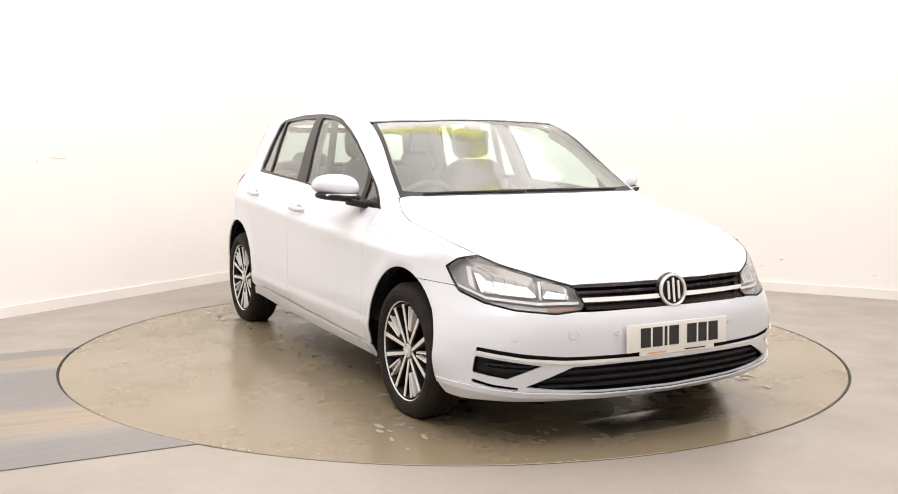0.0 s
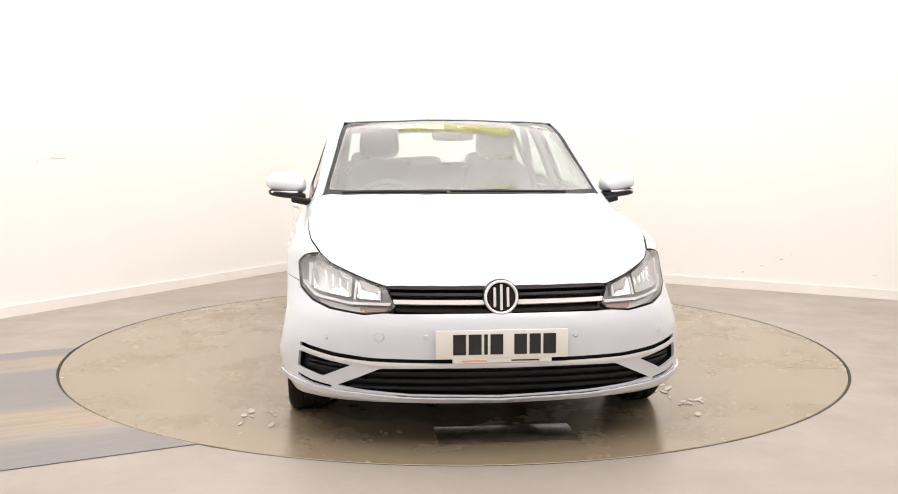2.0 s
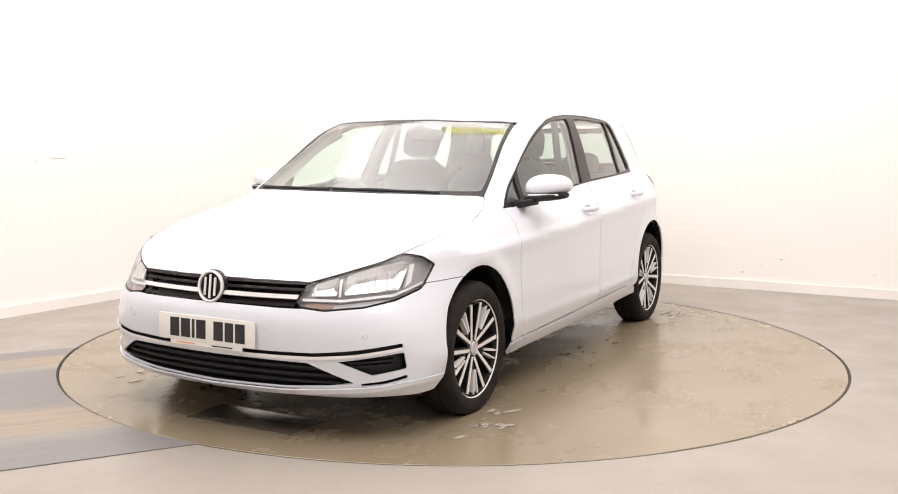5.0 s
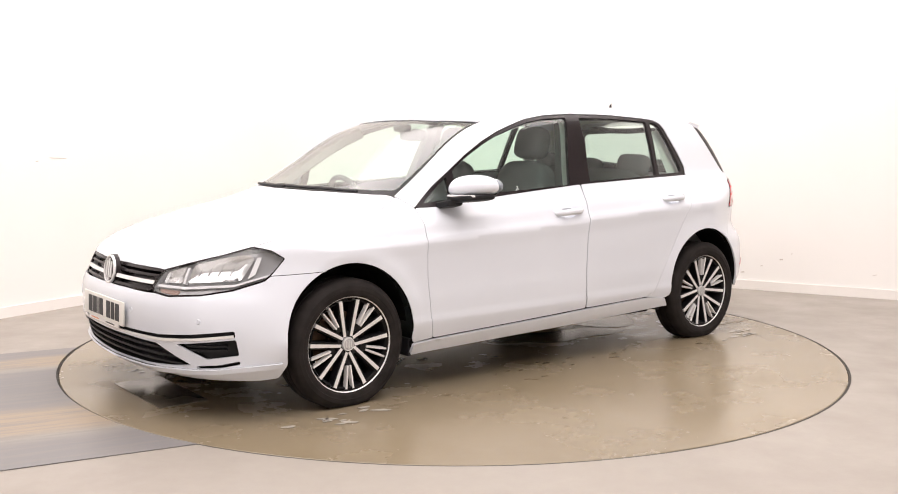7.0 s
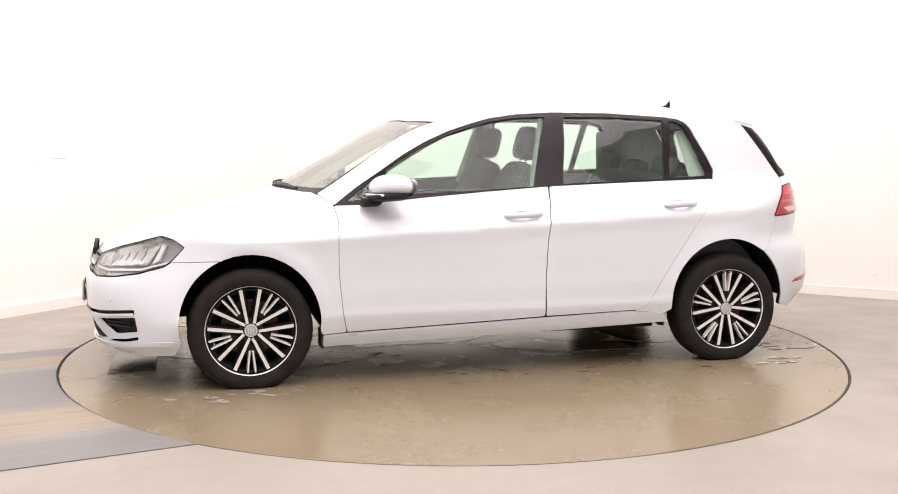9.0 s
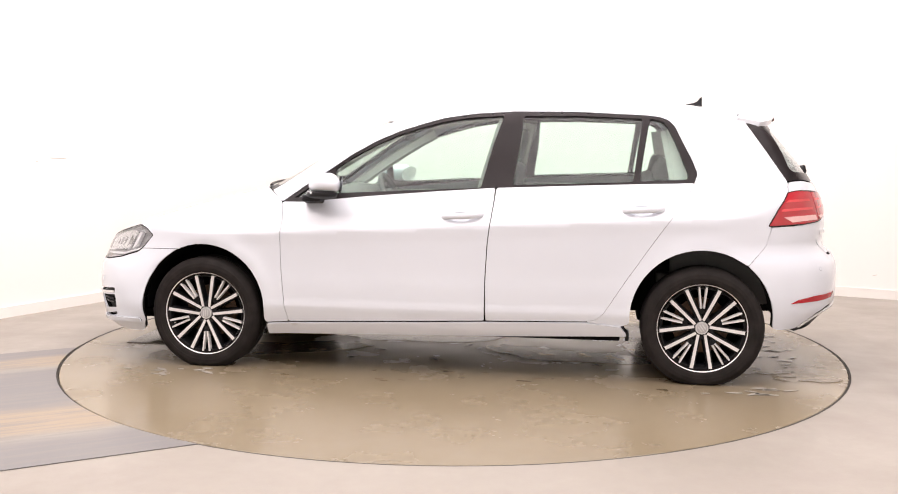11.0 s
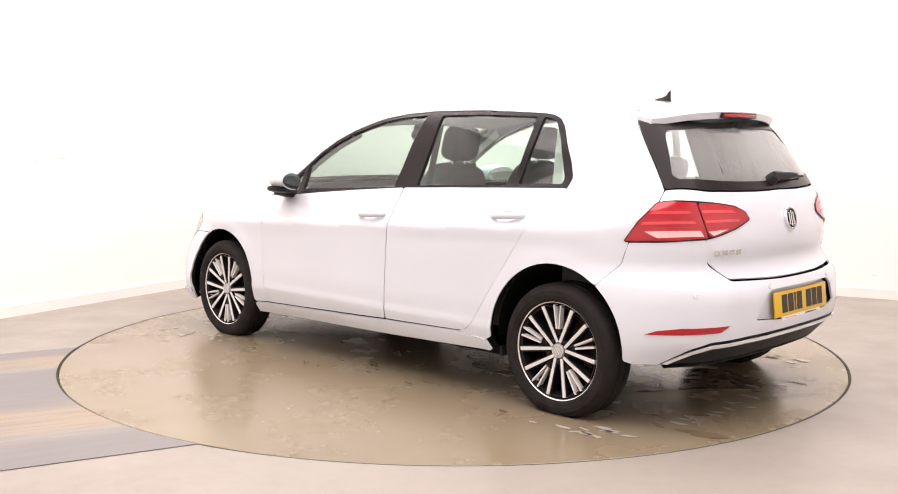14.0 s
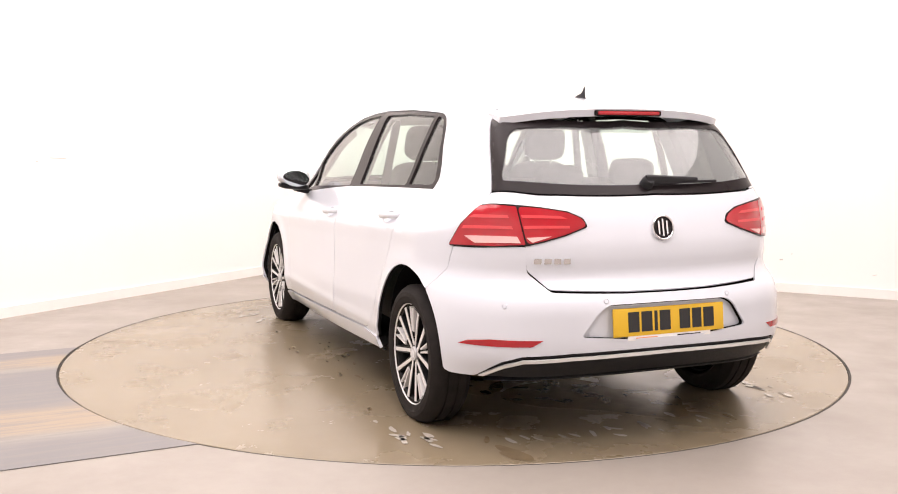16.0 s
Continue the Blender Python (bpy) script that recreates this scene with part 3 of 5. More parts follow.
    if dish:
        dd = np.minimum(edge_dist(Q, loops[0]) / 0.05, 1)
        o = (off + dish * (1 - (1 - dd) ** 2))[:, None] if np.ndim(off) else off + (dish * (1 - (1 - dd) ** 2))[:, None]
    A = P + N * o
    # open edges get a rim
    cnt = {}
    for t in T:
        for a, b in ((t[0], t[1]), (t[1], t[2]), (t[2], t[0])):
            k = (min(a, b), max(a, b))
            cnt[k] = None if k in cnt else (a, b)
    rim = [e for e in cnt.values() if e is not None]
    verts, faces = list(A), [list(t) for t in T]
    lip = thick * 0.3
    if thick:
        ids = {}
        for a, b in rim:
            for k in (a, b):
                if k not in ids:
                    ids[k] = len(verts)
                    verts += [A[k], A[k] - N[k] * lip, A[k] - N[k] * thick]
            faces.append([ids[b], ids[a], ids[a] + 1, ids[b] + 1])
            faces.append([ids[b] + 1, ids[a] + 1, ids[a] + 2, ids[b] + 2])
    obs = []
    for flipit in ((False, True) if mirrored else (False,)):
        v = np.array(verts)
        f = faces
        if flipit:
            v = v * np.array([1, -1, 1])
            f = [q[::-1] for q in faces]
        me = mesh_of(name, v, f, material, True)
        flat = len(T)
        me.polygons.foreach_set("use_smooth", np.array([1] * flat + [0] * (len(f) - flat), bool))
        # deeper rim coloured black, so the gaps between panels look shaded
        if thick > 0 and material == PAINT:
            me.materials.append(DARK)
            me.polygons.foreach_set("material_index", np.array([0] * flat + [0, 1] * ((len(f) - flat) // 2), np.int32))
        me.update()
        me.set_sharp_from_angle(angle=radians(50))
        obs.append(part(name, me, material, parent, label))
    return obs


def ring_pts(cx, r, a0, a1, n=14, cz=0.325):
    return [S(cx + r * math.cos(radians(a0 + (a1 - a0) * i / n)), cz + r * math.sin(radians(a0 + (a1 - a0) * i / n))) for i in range(n + 1)]


def dense(mode, pts, step=0.018):
    # points along an open line that runs straight between pts in one view
    Q = to_flat(np.array(pts), mode)
    out = []
    for a, b in zip(Q, Q[1:]):
        k = max(1, int(np.ceil(np.linalg.norm(b - a) / step)))
        out += [a + (b - a) * i / k for i in range(k)]
    return list(from_flat(np.array(out + [Q[-1]]), mode))


# ---------------------------------------------------------------- the car
CAR = new("car")
tagged(CAR, "white five-door hatchback car with black alloy wheels", "car")

SHUT = [(1.715, 0.700), (1.55, 0.742), (1.4, 0.757), (1.2, 0.762), (1.05, 0.738), (0.955, 0.705)]
SHUT3 = dense('top', [TV(*p) for p in SHUT])
DOOR_FRONT = [S(*p) for p in ((0.882, 0.893), (0.864, 0.815), (0.870, 0.723), (0.869, 0.555), (0.851, 0.354), (0.832, 0.262))]
BELT_F = [S(*p) for p in ((0.774, 0.893), (0.412, 0.927), (0.077, 0.954), (-0.255, 0.977))]
BELT_R = [S(*p) for p in ((-0.261, 0.977), (-0.623, 0.990), (-0.923, 0.999), (-1.256, 1.007))]
B_LINE = [S(*p) for p in ((-0.251, 0.896), (-0.225, 0.696), (-0.214, 0.498), (-0.213, 0.300))]
REAR_EDGE = [S(*p) for p in ((-1.233, 0.962), (-1.192, 0.905), (-1.073, 0.741), (-0.927, 0.527), (-0.816, 0.355), (-0.779, 0.322), (-0.731, 0.310))]
WIN_TOP = [S(*p) for p in ((0.754, 0.985), (0.635, 1.061), (0.513, 1.143), (0.389, 1.212), (0.262, 1.266), (0.146, 1.303), (0.035, 1.334), (-0.124, 1.357), (-0.334, 1.369), (-0.664, 1.367), (-1.011, 1.348),
                          (-1.081, 1.340), (-1.129, 1.321), (-1.160, 1.287), (-1.199, 1.206), (-1.243, 1.123), (-1.271, 1.053))]
ROOF_EDGE = dense('top', [TV(*p) for p in ((0.300, 0.582), (0.2, 0.584), (0, 0.582), (-0.5, 0.568), (-1.0, 0.544), (-1.30, 0.520), (-1.47, 0.500))])
WS_EDGE = dense('top', [TV(*p) for p in ((0.955, 0.700), (0.8, 0.670), (0.6, 0.626), (0.45, 0.602), (0.345, 0.584))])
D_EDGE = [S(*p) for p in ((-1.50, 1.325), (-1.56, 1.24), (-1.64, 1.125), (-1.715, 1.012))]
HL_BROW = [FV(0.442, 0.648), FV(0.52, 0.673), FV(0.60, 0.702), FV(0.66, 0.725)]
HL_TOP = SHUT3[0]
HL_BROW = dense('front', HL_BROW + [HL_TOP])[:-1]
HL_BACK = S(1.655, (HL_TOP[2] + 0.703) / 2 + 0.010)
HL_TIP, HL_LOW = S(1.606, 0.703), S(1.70, 0.612)
TL_TIP, TL_TOP = S(-1.612, 0.800), S(-1.711, 0.958)
F_ARCH = ring_pts(1.302, 0.340, 69, 190)
R_ARCH_F = ring_pts(-1.302, 0.350, -9, 128)
G = 0.0016
SEAM_R = dense('side', [S(-1.512, 0.607), S(-1.60, 0.70), S(-1.628, 0.795)])
SEAM_F = dense('side', [S(1.674, 0.630), S(1.43, 0.637)])
HL_REAR = dense('front', [HL_BACK, HL_TIP, S(1.672, 0.632)])
HL_BOT = dense('front', [HL_LOW, FV(0.735, 0.575), FV(0.66, 0.555), FV(0.53, 0.545), FV(0.43, 0.556), FV(0.408, 0.575)])
D_EDGE = dense('side', D_EDGE)
TL_SIDE = dense('side', [TL_TIP, S(-1.66, 0.882), TL_TOP, D_EDGE[-1]])


HANDLES = ((0.012, -0.203, 0.831, 0.841), (-0.898, -1.108, 0.872, 0.881))


def bowl(h):
    # the hollow behind a door handle
    x, z = (h[0] + h[1]) / 2 + 0.01, (h[2] + h[3]) / 2 - 0.006
    return [S(x + 0.058 * math.cos(radians(a)), z + 0.026 * math.sin(radians(a))) for a in range(0, 360, 20)]


def body_panels():
    # front wings
    arch = ring_pts(1.302, 0.340, 68, 188)
    shell("front_wing", "side", SEAM_F[::-1] + HL_REAR[::-1] + SHUT3 + DOOR_FRONT + [S(0.955, 0.255)] + arch[::-1], PAINT, CAR, gap=0.0010, mirrored=True, grid=0.024)
    door_f = [DOOR_FRONT[0]] + BELT_F + B_LINE + DOOR_FRONT[:0:-1]
    door_r = BELT_R + REAR_EDGE + [S(-0.218, 0.300)] + [p + np.array([-0.0015, 0, 0]) for p in B_LINE[-2::-1]]
    df = shell("front_door", "side", door_f, PAINT, CAR, holes=[bowl(HANDLES[0])], hole_r=0.0, gap=G, mirrored=True, grid=0.024)
    dr = shell("rear_door", "side", door_r, PAINT, CAR, holes=[bowl(HANDLES[1])], hole_r=0.0, gap=G, mirrored=True, grid=0.024)
    for doors, h in ((df, HANDLES[0]), (dr, HANDLES[1])):
        for ob in shell("handle_bowl", "side", bowl(h), PAINT, CAR, r=0.0, thick=0.0, grid=0.008, dish=-0.03, mirrored=True):
            ob.parent = doors[0] if ob.data.vertices[0].co.y > 0 else doors[1]
    shell("sill", "side", [S(0.832, 0.256), S(-0.212, 0.294), S(-0.715, 0.306), S(-0.90, 0.290), S(-0.935, 0.238), S(-0.3, 0.220), S(0.4, 0.205), S(0.952, 0.190), S(0.952, 0.25)], PAINT, CAR, gap=G, mirrored=True, thick=0.05, off=0.006)
    # quarter, pillars and roof rail in one pressing
    quarter = [S(-0.735, 0.306), S(-0.90, 0.288)] + [S(-1.292 + 0.350 * math.cos(radians(a)), 0.332 + 0.350 * math.sin(radians(a))) for a in range(-4, 124, 8)]
    loop = quarter + SEAM_R + TL_SIDE[:-1] + D_EDGE[::-1] + ROOF_EDGE[::-1] + WS_EDGE[::-1] + [TV(0.950, 0.708), DOOR_FRONT[0]] + WIN_TOP + [BELT_R[-1]] + REAR_EDGE
    shell("body_side", "side", loop, PAINT, CAR, gap=0.0003, mirrored=True, grid=0.026)
    # window surrounds and panes
    frame = [DOOR_FRONT[0]] + WIN_TOP + BELT_R[::-1] + BELT_F[::-1]
    panes = [[(0.822, 0.913), (0.644, 1.038), (0.649, 0.929)],
             [(0.605, 0.939), (0.602, 1.068), (0.502, 1.133), (0.384, 1.195), (0.265, 1.248), (0.145, 1.286), (0.036, 1.316), (-0.104, 1.338), (-0.285, 1.348), (-0.237, 1.203), (-0.180, 0.977)],
             [(-0.341, 0.990), (-0.377, 1.203), (-0.388, 1.346), (-0.664, 1.347), (-0.994, 1.332), (-0.951, 1.012)],
             [(-0.983, 1.016), (-1.032, 1.332), (-1.084, 1.322), (-1.111, 1.306), (-1.150, 1.238), (-1.197, 1.120), (-1.227, 1.048), (-1.218, 1.025)]]
    holes = [[S(*p) for p in q] for q in panes]
    shell("window_frame", "side", frame, BLACK_GLOSS, CAR, holes=holes, gap=G, mirrored=True, off=-0.004, thick=0.022, grid=0.03, label="gloss black window surround")
    for q, nm in zip(holes, ("quarter_glass", "front_window", "rear_window", "quarter_glass")):
        for ob in shell(nm, "side", q, GLASS, CAR, off=-0.012, thick=0.0, grid=0.04, mirrored=True, gap=-0.004, label="green-tinted side window with water drops"):
            pass
    # bonnet, windscreen, roof
    cowl = [TV(1.115, 0.0), TV(1.105, 0.2), TV(1.068, 0.4), TV(1.012, 0.58), TV(0.955, 0.700)]
    nose_edge = [p + np.array([0, 0, 0.005]) for p in HL_BROW[::-1]] + [FV(0.34, 0.6505), FV(0.2, 0.6495), FV(0, 0.6485)]
    shell("bonnet", "top", [p + np.array([0.008, 0, 0]) for p in cowl] + SHUT3[::-1] + nose_edge, PAINT, CAR, both=True, gap=G, grid=0.03)
    ws = [TV(0.430, 0.0), TV(0.412, 0.3), TV(0.325, 0.562)] + [TV(p[0], p[1] + 0.004) for p in WS_EDGE[:-1:2][::-1]] + [p for p in cowl[3::-1]]
    wi = [TV(0.440, 0.0), TV(0.423, 0.3), TV(0.350, 0.549), TV(0.6, 0.598), TV(0.8, 0.642), TV(0.925, 0.664), TV(0.975, 0.55), TV(1.035, 0.35), TV(1.065, 0.0)]
    shell("windscreen_border", "top", ws, BLACK_PLASTIC, CAR, holes=[(wi, True)], both=True, off=-0.007, thick=0.012, grid=0.04, label="black printed windscreen border")
    shell("windscreen", "top", wi, GLASS_WS, CAR, both=True, off=-0.006, thick=0.0, grid=0.05, gap=-0.006, label="clear windscreen with a pale reflection")
    shell("sticker", "top", [TV(0.40, 0.50), TV(0.40, 0.455), TV(0.425, 0.455), TV(0.425, 0.505)], STICKER, CAR, off=-0.009, thick=0.0, grid=0.05, label="small white sticker inside the windscreen")
    roof = [TV(0.426, 0.0), TV(0.408, 0.3), TV(0.318, 0.566)] + [p - np.array([0, 0.0008, 0]) for p in ROOF_EDGE] + [TV(-1.56, 0.40), TV(-1.60, 0.2), TV(-1.61, 0.0)]
    shell("roof", "top", roof, PAINT, CAR, both=True, gap=0.0002, grid=0.035)


body_panels()


def front_end():
    arch = [S(1.302 + 0.340 * math.cos(radians(a)), 0.325 + 0.340 * math.sin(radians(a))) for a in range(66, -20, -8)]
    loop = [FV(0, 0.553), FV(0.2, 0.552), FV(0.39, 0.550)] + [p + np.array([0, 0, -0.003]) for p in HL_BOT[::-1] if p[1] > 0.435] + SEAM_F + arch + [S(1.660, 0.180)] + \
           [FV(0.74, 0.180), FV(0.6, 0.178), FV(0.3, 0.176), FV(0, 0.175)]
    lower = [FV(0, 0.338), FV(0.25, 0.338), FV(0.47, 0.334), FV(0.56, 0.292), FV(0.64, 0.252), FV(0.55, 0.238), FV(0.35, 0.222), FV(0, 0.214)]
    fog = [FV(0.585, 0.341), FV(0.69, 0.355), FV(0.790, 0.369), FV(0.797, 0.300), FV(0.70, 0.280)]
    slot = [FV(0, 0.376), FV(0.30, 0.374), FV(0.5, 0.376), FV(0.65, 0.388), FV(0.785, 0.406), FV(0.788, 0.377), FV(0.65, 0.358), FV(0.5, 0.347), FV(0.3, 0.345), FV(0, 0.345)]
    lip = [FV(0.66, 0.249), FV(0.74, 0.258), FV(0.797, 0.276), FV(0.797, 0.260), FV(0.74, 0.243), FV(0.66, 0.236)]
    bumper = shell("front_bumper", "front", loop, PAINT, CAR, holes=[(lower, True), (fog, False), (slot, True), (lip, False)], both=True, gap=G, thick=0.035, grid=0.026, hole_r=0.008)[0]
    shell("lower_grille", "front", [FV(0, 0.35), FV(0.47, 0.345), FV(0.66, 0.25), FV(0.5, 0.215), FV(0, 0.20)], BLACK_PLASTIC, bumper, both=True, off=-0.034, thick=0.0, grid=0.05, label="black lower air intake")
    for z0, y1 in ((0.309, 0.50), (0.278, 0.555), (0.247, 0.59)):
        shell("slat", "front", [FV(0, z0 + 0.008), FV(y1 * 0.6, z0 + 0.008), FV(y1, z0 + 0.006), FV(y1, z0 - 0.002), FV(y1 * 0.6, z0 - 0.004), FV(0, z0 - 0.004)], BLACK_PLASTIC, bumper, both=True, off=-0.010, thick=0.025, r=0.0, grid=0.05)
    shell("fog_insert", "front", [FV(0.585, 0.340), FV(0.812, 0.378), FV(0.823, 0.292), FV(0.69, 0.272)], BLACK_PLASTIC, bumper, off=-0.030, thick=0.0, grid=0.04, mirrored=True, label="black fog lamp blank")
    for z0 in (0.330, 0.312):
        shell("slat", "front", [FV(0.62, z0 + 0.006), FV(0.765, z0 + 0.012), FV(0.765, z0 + 0.003), FV(0.63, z0 - 0.003)], BLACK_PLASTIC, bumper, off=-0.014, thick=0.016, r=0.0, mirrored=True)
    shell("lip_insert", "front", [FV(0.65, 0.255), FV(0.83, 0.278), FV(0.83, 0.252), FV(0.65, 0.23)], BLACK_PLASTIC, bumper, off=-0.03, thick=0.0, mirrored=True)
    shell("slot_back", "front", [FV(0, 0.380), FV(0.5, 0.380), FV(0.806, 0.413), FV(0.809, 0.372), FV(0.5, 0.340), FV(0, 0.340)], BLACK_PLASTIC, bumper, both=True, off=-0.028, thick=0.0, grid=0.05)
    shell("chrome_strip", "front", [FV(0, 0.360), FV(0.30, 0.359), FV(0.5, 0.361), FV(0.65, 0.371), FV(0.783, 0.390), FV(0.785, 0.378), FV(0.65, 0.360), FV(0.5, 0.348), FV(0.3, 0.3465), FV(0, 0.3465)], SATIN, bumper, both=True, off=0.005, thick=0.006, r=0.0, label="thin chrome bumper strip")
    upper = [FV(0, 0.208), FV(0.35, 0.215), FV(0.55, 0.230), FV(0.66, 0.233), FV(0.74, 0.240), FV(0.80, 0.250), S(1.72, 0.256), S(1.664, 0.258)]
    shell("splitter", "front", upper + [p + np.array([0, 0, -0.020]) for p in upper[::-1]], PAINT, bumper, both=True, off=0.010, thick=0.03, r=0.0, grid=0.04, label="white ridge along the foot of the bumper")
    # radiator grille
    gl = [FV(0, 0.644), FV(0.2, 0.645), FV(0.34, 0.646), FV(0.435, 0.650), FV(0.405, 0.556), FV(0.2, 0.559), FV(0, 0.560)]
    grille = shell("grille", "front", gl, BLACK_GLOSS, CAR, both=True, off=-0.035, thick=0.0, grid=0.05, label="gloss black radiator grille")[0]
    for z0, z1, m, o, nm in ((0.584, 0.600, SATIN, 0.004, "chrome_strip"), (0.618, 0.628, BLACK_GLOSS, -0.004, "slat"), (0.640, 0.652, BLACK_GLOSS, -0.002, "slat"), (0.556, 0.568, BLACK_GLOSS, -0.002, "slat")):
        y1 = 0.405 + (z0 - 0.556) * 0.34
        shell(nm, "front", [FV(0, z1), FV(0.2, z1), FV(y1 + 0.004, z1 + 0.001), FV(y1, z0 + 0.001), FV(0.2, z0), FV(0, z0)], m, grille, both=True, off=o, thick=0.03, r=0.0)
    # round badge, plain
    bm = lathe_bm([(0.0, 0.012), (0.060, 0.010), (0.066, 0.002), (0.070, 0.010), (0.073, -0.01)], 48)
    bz = Matrix.Translation((2.082, 0, 0.611)) @ Matrix.Rotation(radians(-90), 4, "Z") @ Matrix.Rotation(radians(8), 4, "X")
    bmesh.ops.transform(bm, matrix=bz, verts=bm.verts)
    badge = part("badge", bm, BLACK_GLOSS, CAR, "round black and silver badge")
    rim = lathe_bm([(0.056, 0.0), (0.057, 0.018), (0.062, 0.021), (0.067, 0.018), (0.068, 0.0)], 48)
    bmesh.ops.transform(rim, matrix=bz, verts=rim.verts)
    part("ring", rim, SATIN, badge)
    bars = []
    for x0, z0, x1, z1 in ((-0.026, 0.034, -0.026, -0.034), (0.0, 0.046, 0.0, -0.046), (0.026, 0.034, 0.026, -0.034)):
        a = math.atan2(z1 - z0, x1 - x0)
        ln = math.hypot(x1 - x0, z1 - z0)
        bars.append(box_bm((ln + 0.008, 0.008, 0.0105), ((x0 + x1) / 2, 0.017, (z0 + z1) / 2), 0.002, 1, Matrix.Rotation(-a, 4, "Y")))
    bm = join_bm(*bars)
    bmesh.ops.transform(bm, matrix=bz, verts=bm.verts)
    part("emblem", bm, SATIN, badge)
    # headlamps
    hl = HL_BROW + [HL_TOP] + HL_REAR[:-1] + HL_BOT
    for sg in (1, -1):
        m = np.array([1, sg, 1])
        H = [p * m for p in hl]
        lamp = shell("headlight", "front", H, LAMP_GREY, CAR, off=-0.034, thick=-0.032, grid=0.03, label="clear headlamp with two reflectors")[0]
        fl = lambda pts: [p * m for p in pts]
        shell("reflector", "front", fl([FV(0.465, 0.645), FV(0.55, 0.676), FV(0.563, 0.603), FV(0.465, 0.600)]), REFLECTOR, lamp, off=-0.012, thick=0.02, dish=-0.018, grid=0.012)
        shell("reflector", "front", fl([FV(0.575, 0.684), FV(0.66, 0.716), FV(0.715, 0.728), FV(0.745, 0.710), FV(0.738, 0.615), FV(0.585, 0.604)]), REFLECTOR, lamp, off=-0.012, thick=0.02, dish=-0.020, grid=0.015)
        shell("light_strip", "front", fl([FV(0.428, 0.591), FV(0.585, 0.588), FV(0.73, 0.601), S(1.672, 0.640), S(1.680, 0.630), FV(0.73, 0.590), FV(0.585, 0.578), FV(0.432, 0.580)]), LAMP_PALE, lamp, off=-0.012, thick=0.02, r=0.001, grid=0.02, label="pale daytime running light strip")
        shell("light_strip", "front", fl([FV(0.556, 0.668), FV(0.564, 0.671), FV(0.576, 0.600), FV(0.567, 0.600)]), LAMP_PALE, lamp, off=-0.010, thick=0.02, r=0.001, grid=0.02)
        shell("light_strip", "front", fl([FV(0.470, 0.640), FV(0.476, 0.642), FV(0.478, 0.600), FV(0.470, 0.600)]), LAMP_PALE, lamp, off=-0.010, thick=0.02, r=0.001, grid=0.02)
        shell("light_strip", "front", fl([FV(0.748, 0.712), FV(0.757, 0.712), FV(0.760, 0.640), FV(0.750, 0.622)]), LAMP_PALE, lamp, off=-0.010, thick=0.02, r=0.001, grid=0.02)
        for k in range(4):
            y0 = 0.608 + 0.032 * k
            shell("reflector_flute", "front", fl([FV(y0, 0.668 + 0.008 * k), FV(y0 + 0.003, 0.670 + 0.008 * k), FV(y0 + 0.003, 0.635), FV(y0, 0.635)]), REFLECTOR, lamp, off=-0.024, thick=0.008, r=0.0, grid=0.03)
        shell("shroud", "front", fl([FV(0.445, 0.574), FV(0.585, 0.572), FV(0.73, 0.585), FV(0.72, 0.575), FV(0.66, 0.562), FV(0.53, 0.552), FV(0.45, 0.560)]), LAMP_PALE, lamp, off=-0.028, thick=0.005, r=0.001, grid=0.02)
        shell("indicator", "front", fl([FV(0.44, 0.574), FV(0.56, 0.572), FV(0.55, 0.556), FV(0.45, 0.560)]), AMBER, lamp, off=-0.022, thick=0.01, grid=0.02)
        shell("seal", "front", H, BLACK_GLOSS, lamp, off=0.0005, thick=0.012, grid=0.05, r=0.006, gap=-0.001, ring=0.0038, label="thin black headlamp seal")
        shell("lens", "front", H, LENS, lamp, off=-0.001, thick=0.0, grid=0.03, gap=0.002, label="clear headlamp lens")
        # parking sensors and tow cover
        for y, z, rr in ((0.295, 0.462, 0.011), (0.68, 0.445, 0.011)):
            sensor(FV(sg * y, z), rr)
    P = FV(-0.475, 0.463)
    sensor(P, 0.023, "tow_eye_cover")


def sensor(P, r, nm="parking_sensor"):
    N = gradient(P[None])[0]
    bm = lathe_bm([(0.0, 0.0015), (r * 0.72, 0.0015), (r * 0.80, -0.001), (r * 0.86, 0.002), (r, 0.0005), (r, -0.01)], 24)
    q = Vector(N).to_track_quat("Y", "Z").to_matrix().to_4x4()
    bmesh.ops.transform(bm, matrix=Matrix.Translation(P) @ q, verts=bm.verts)
    part(nm, bm, PAINT, CAR)


front_end()


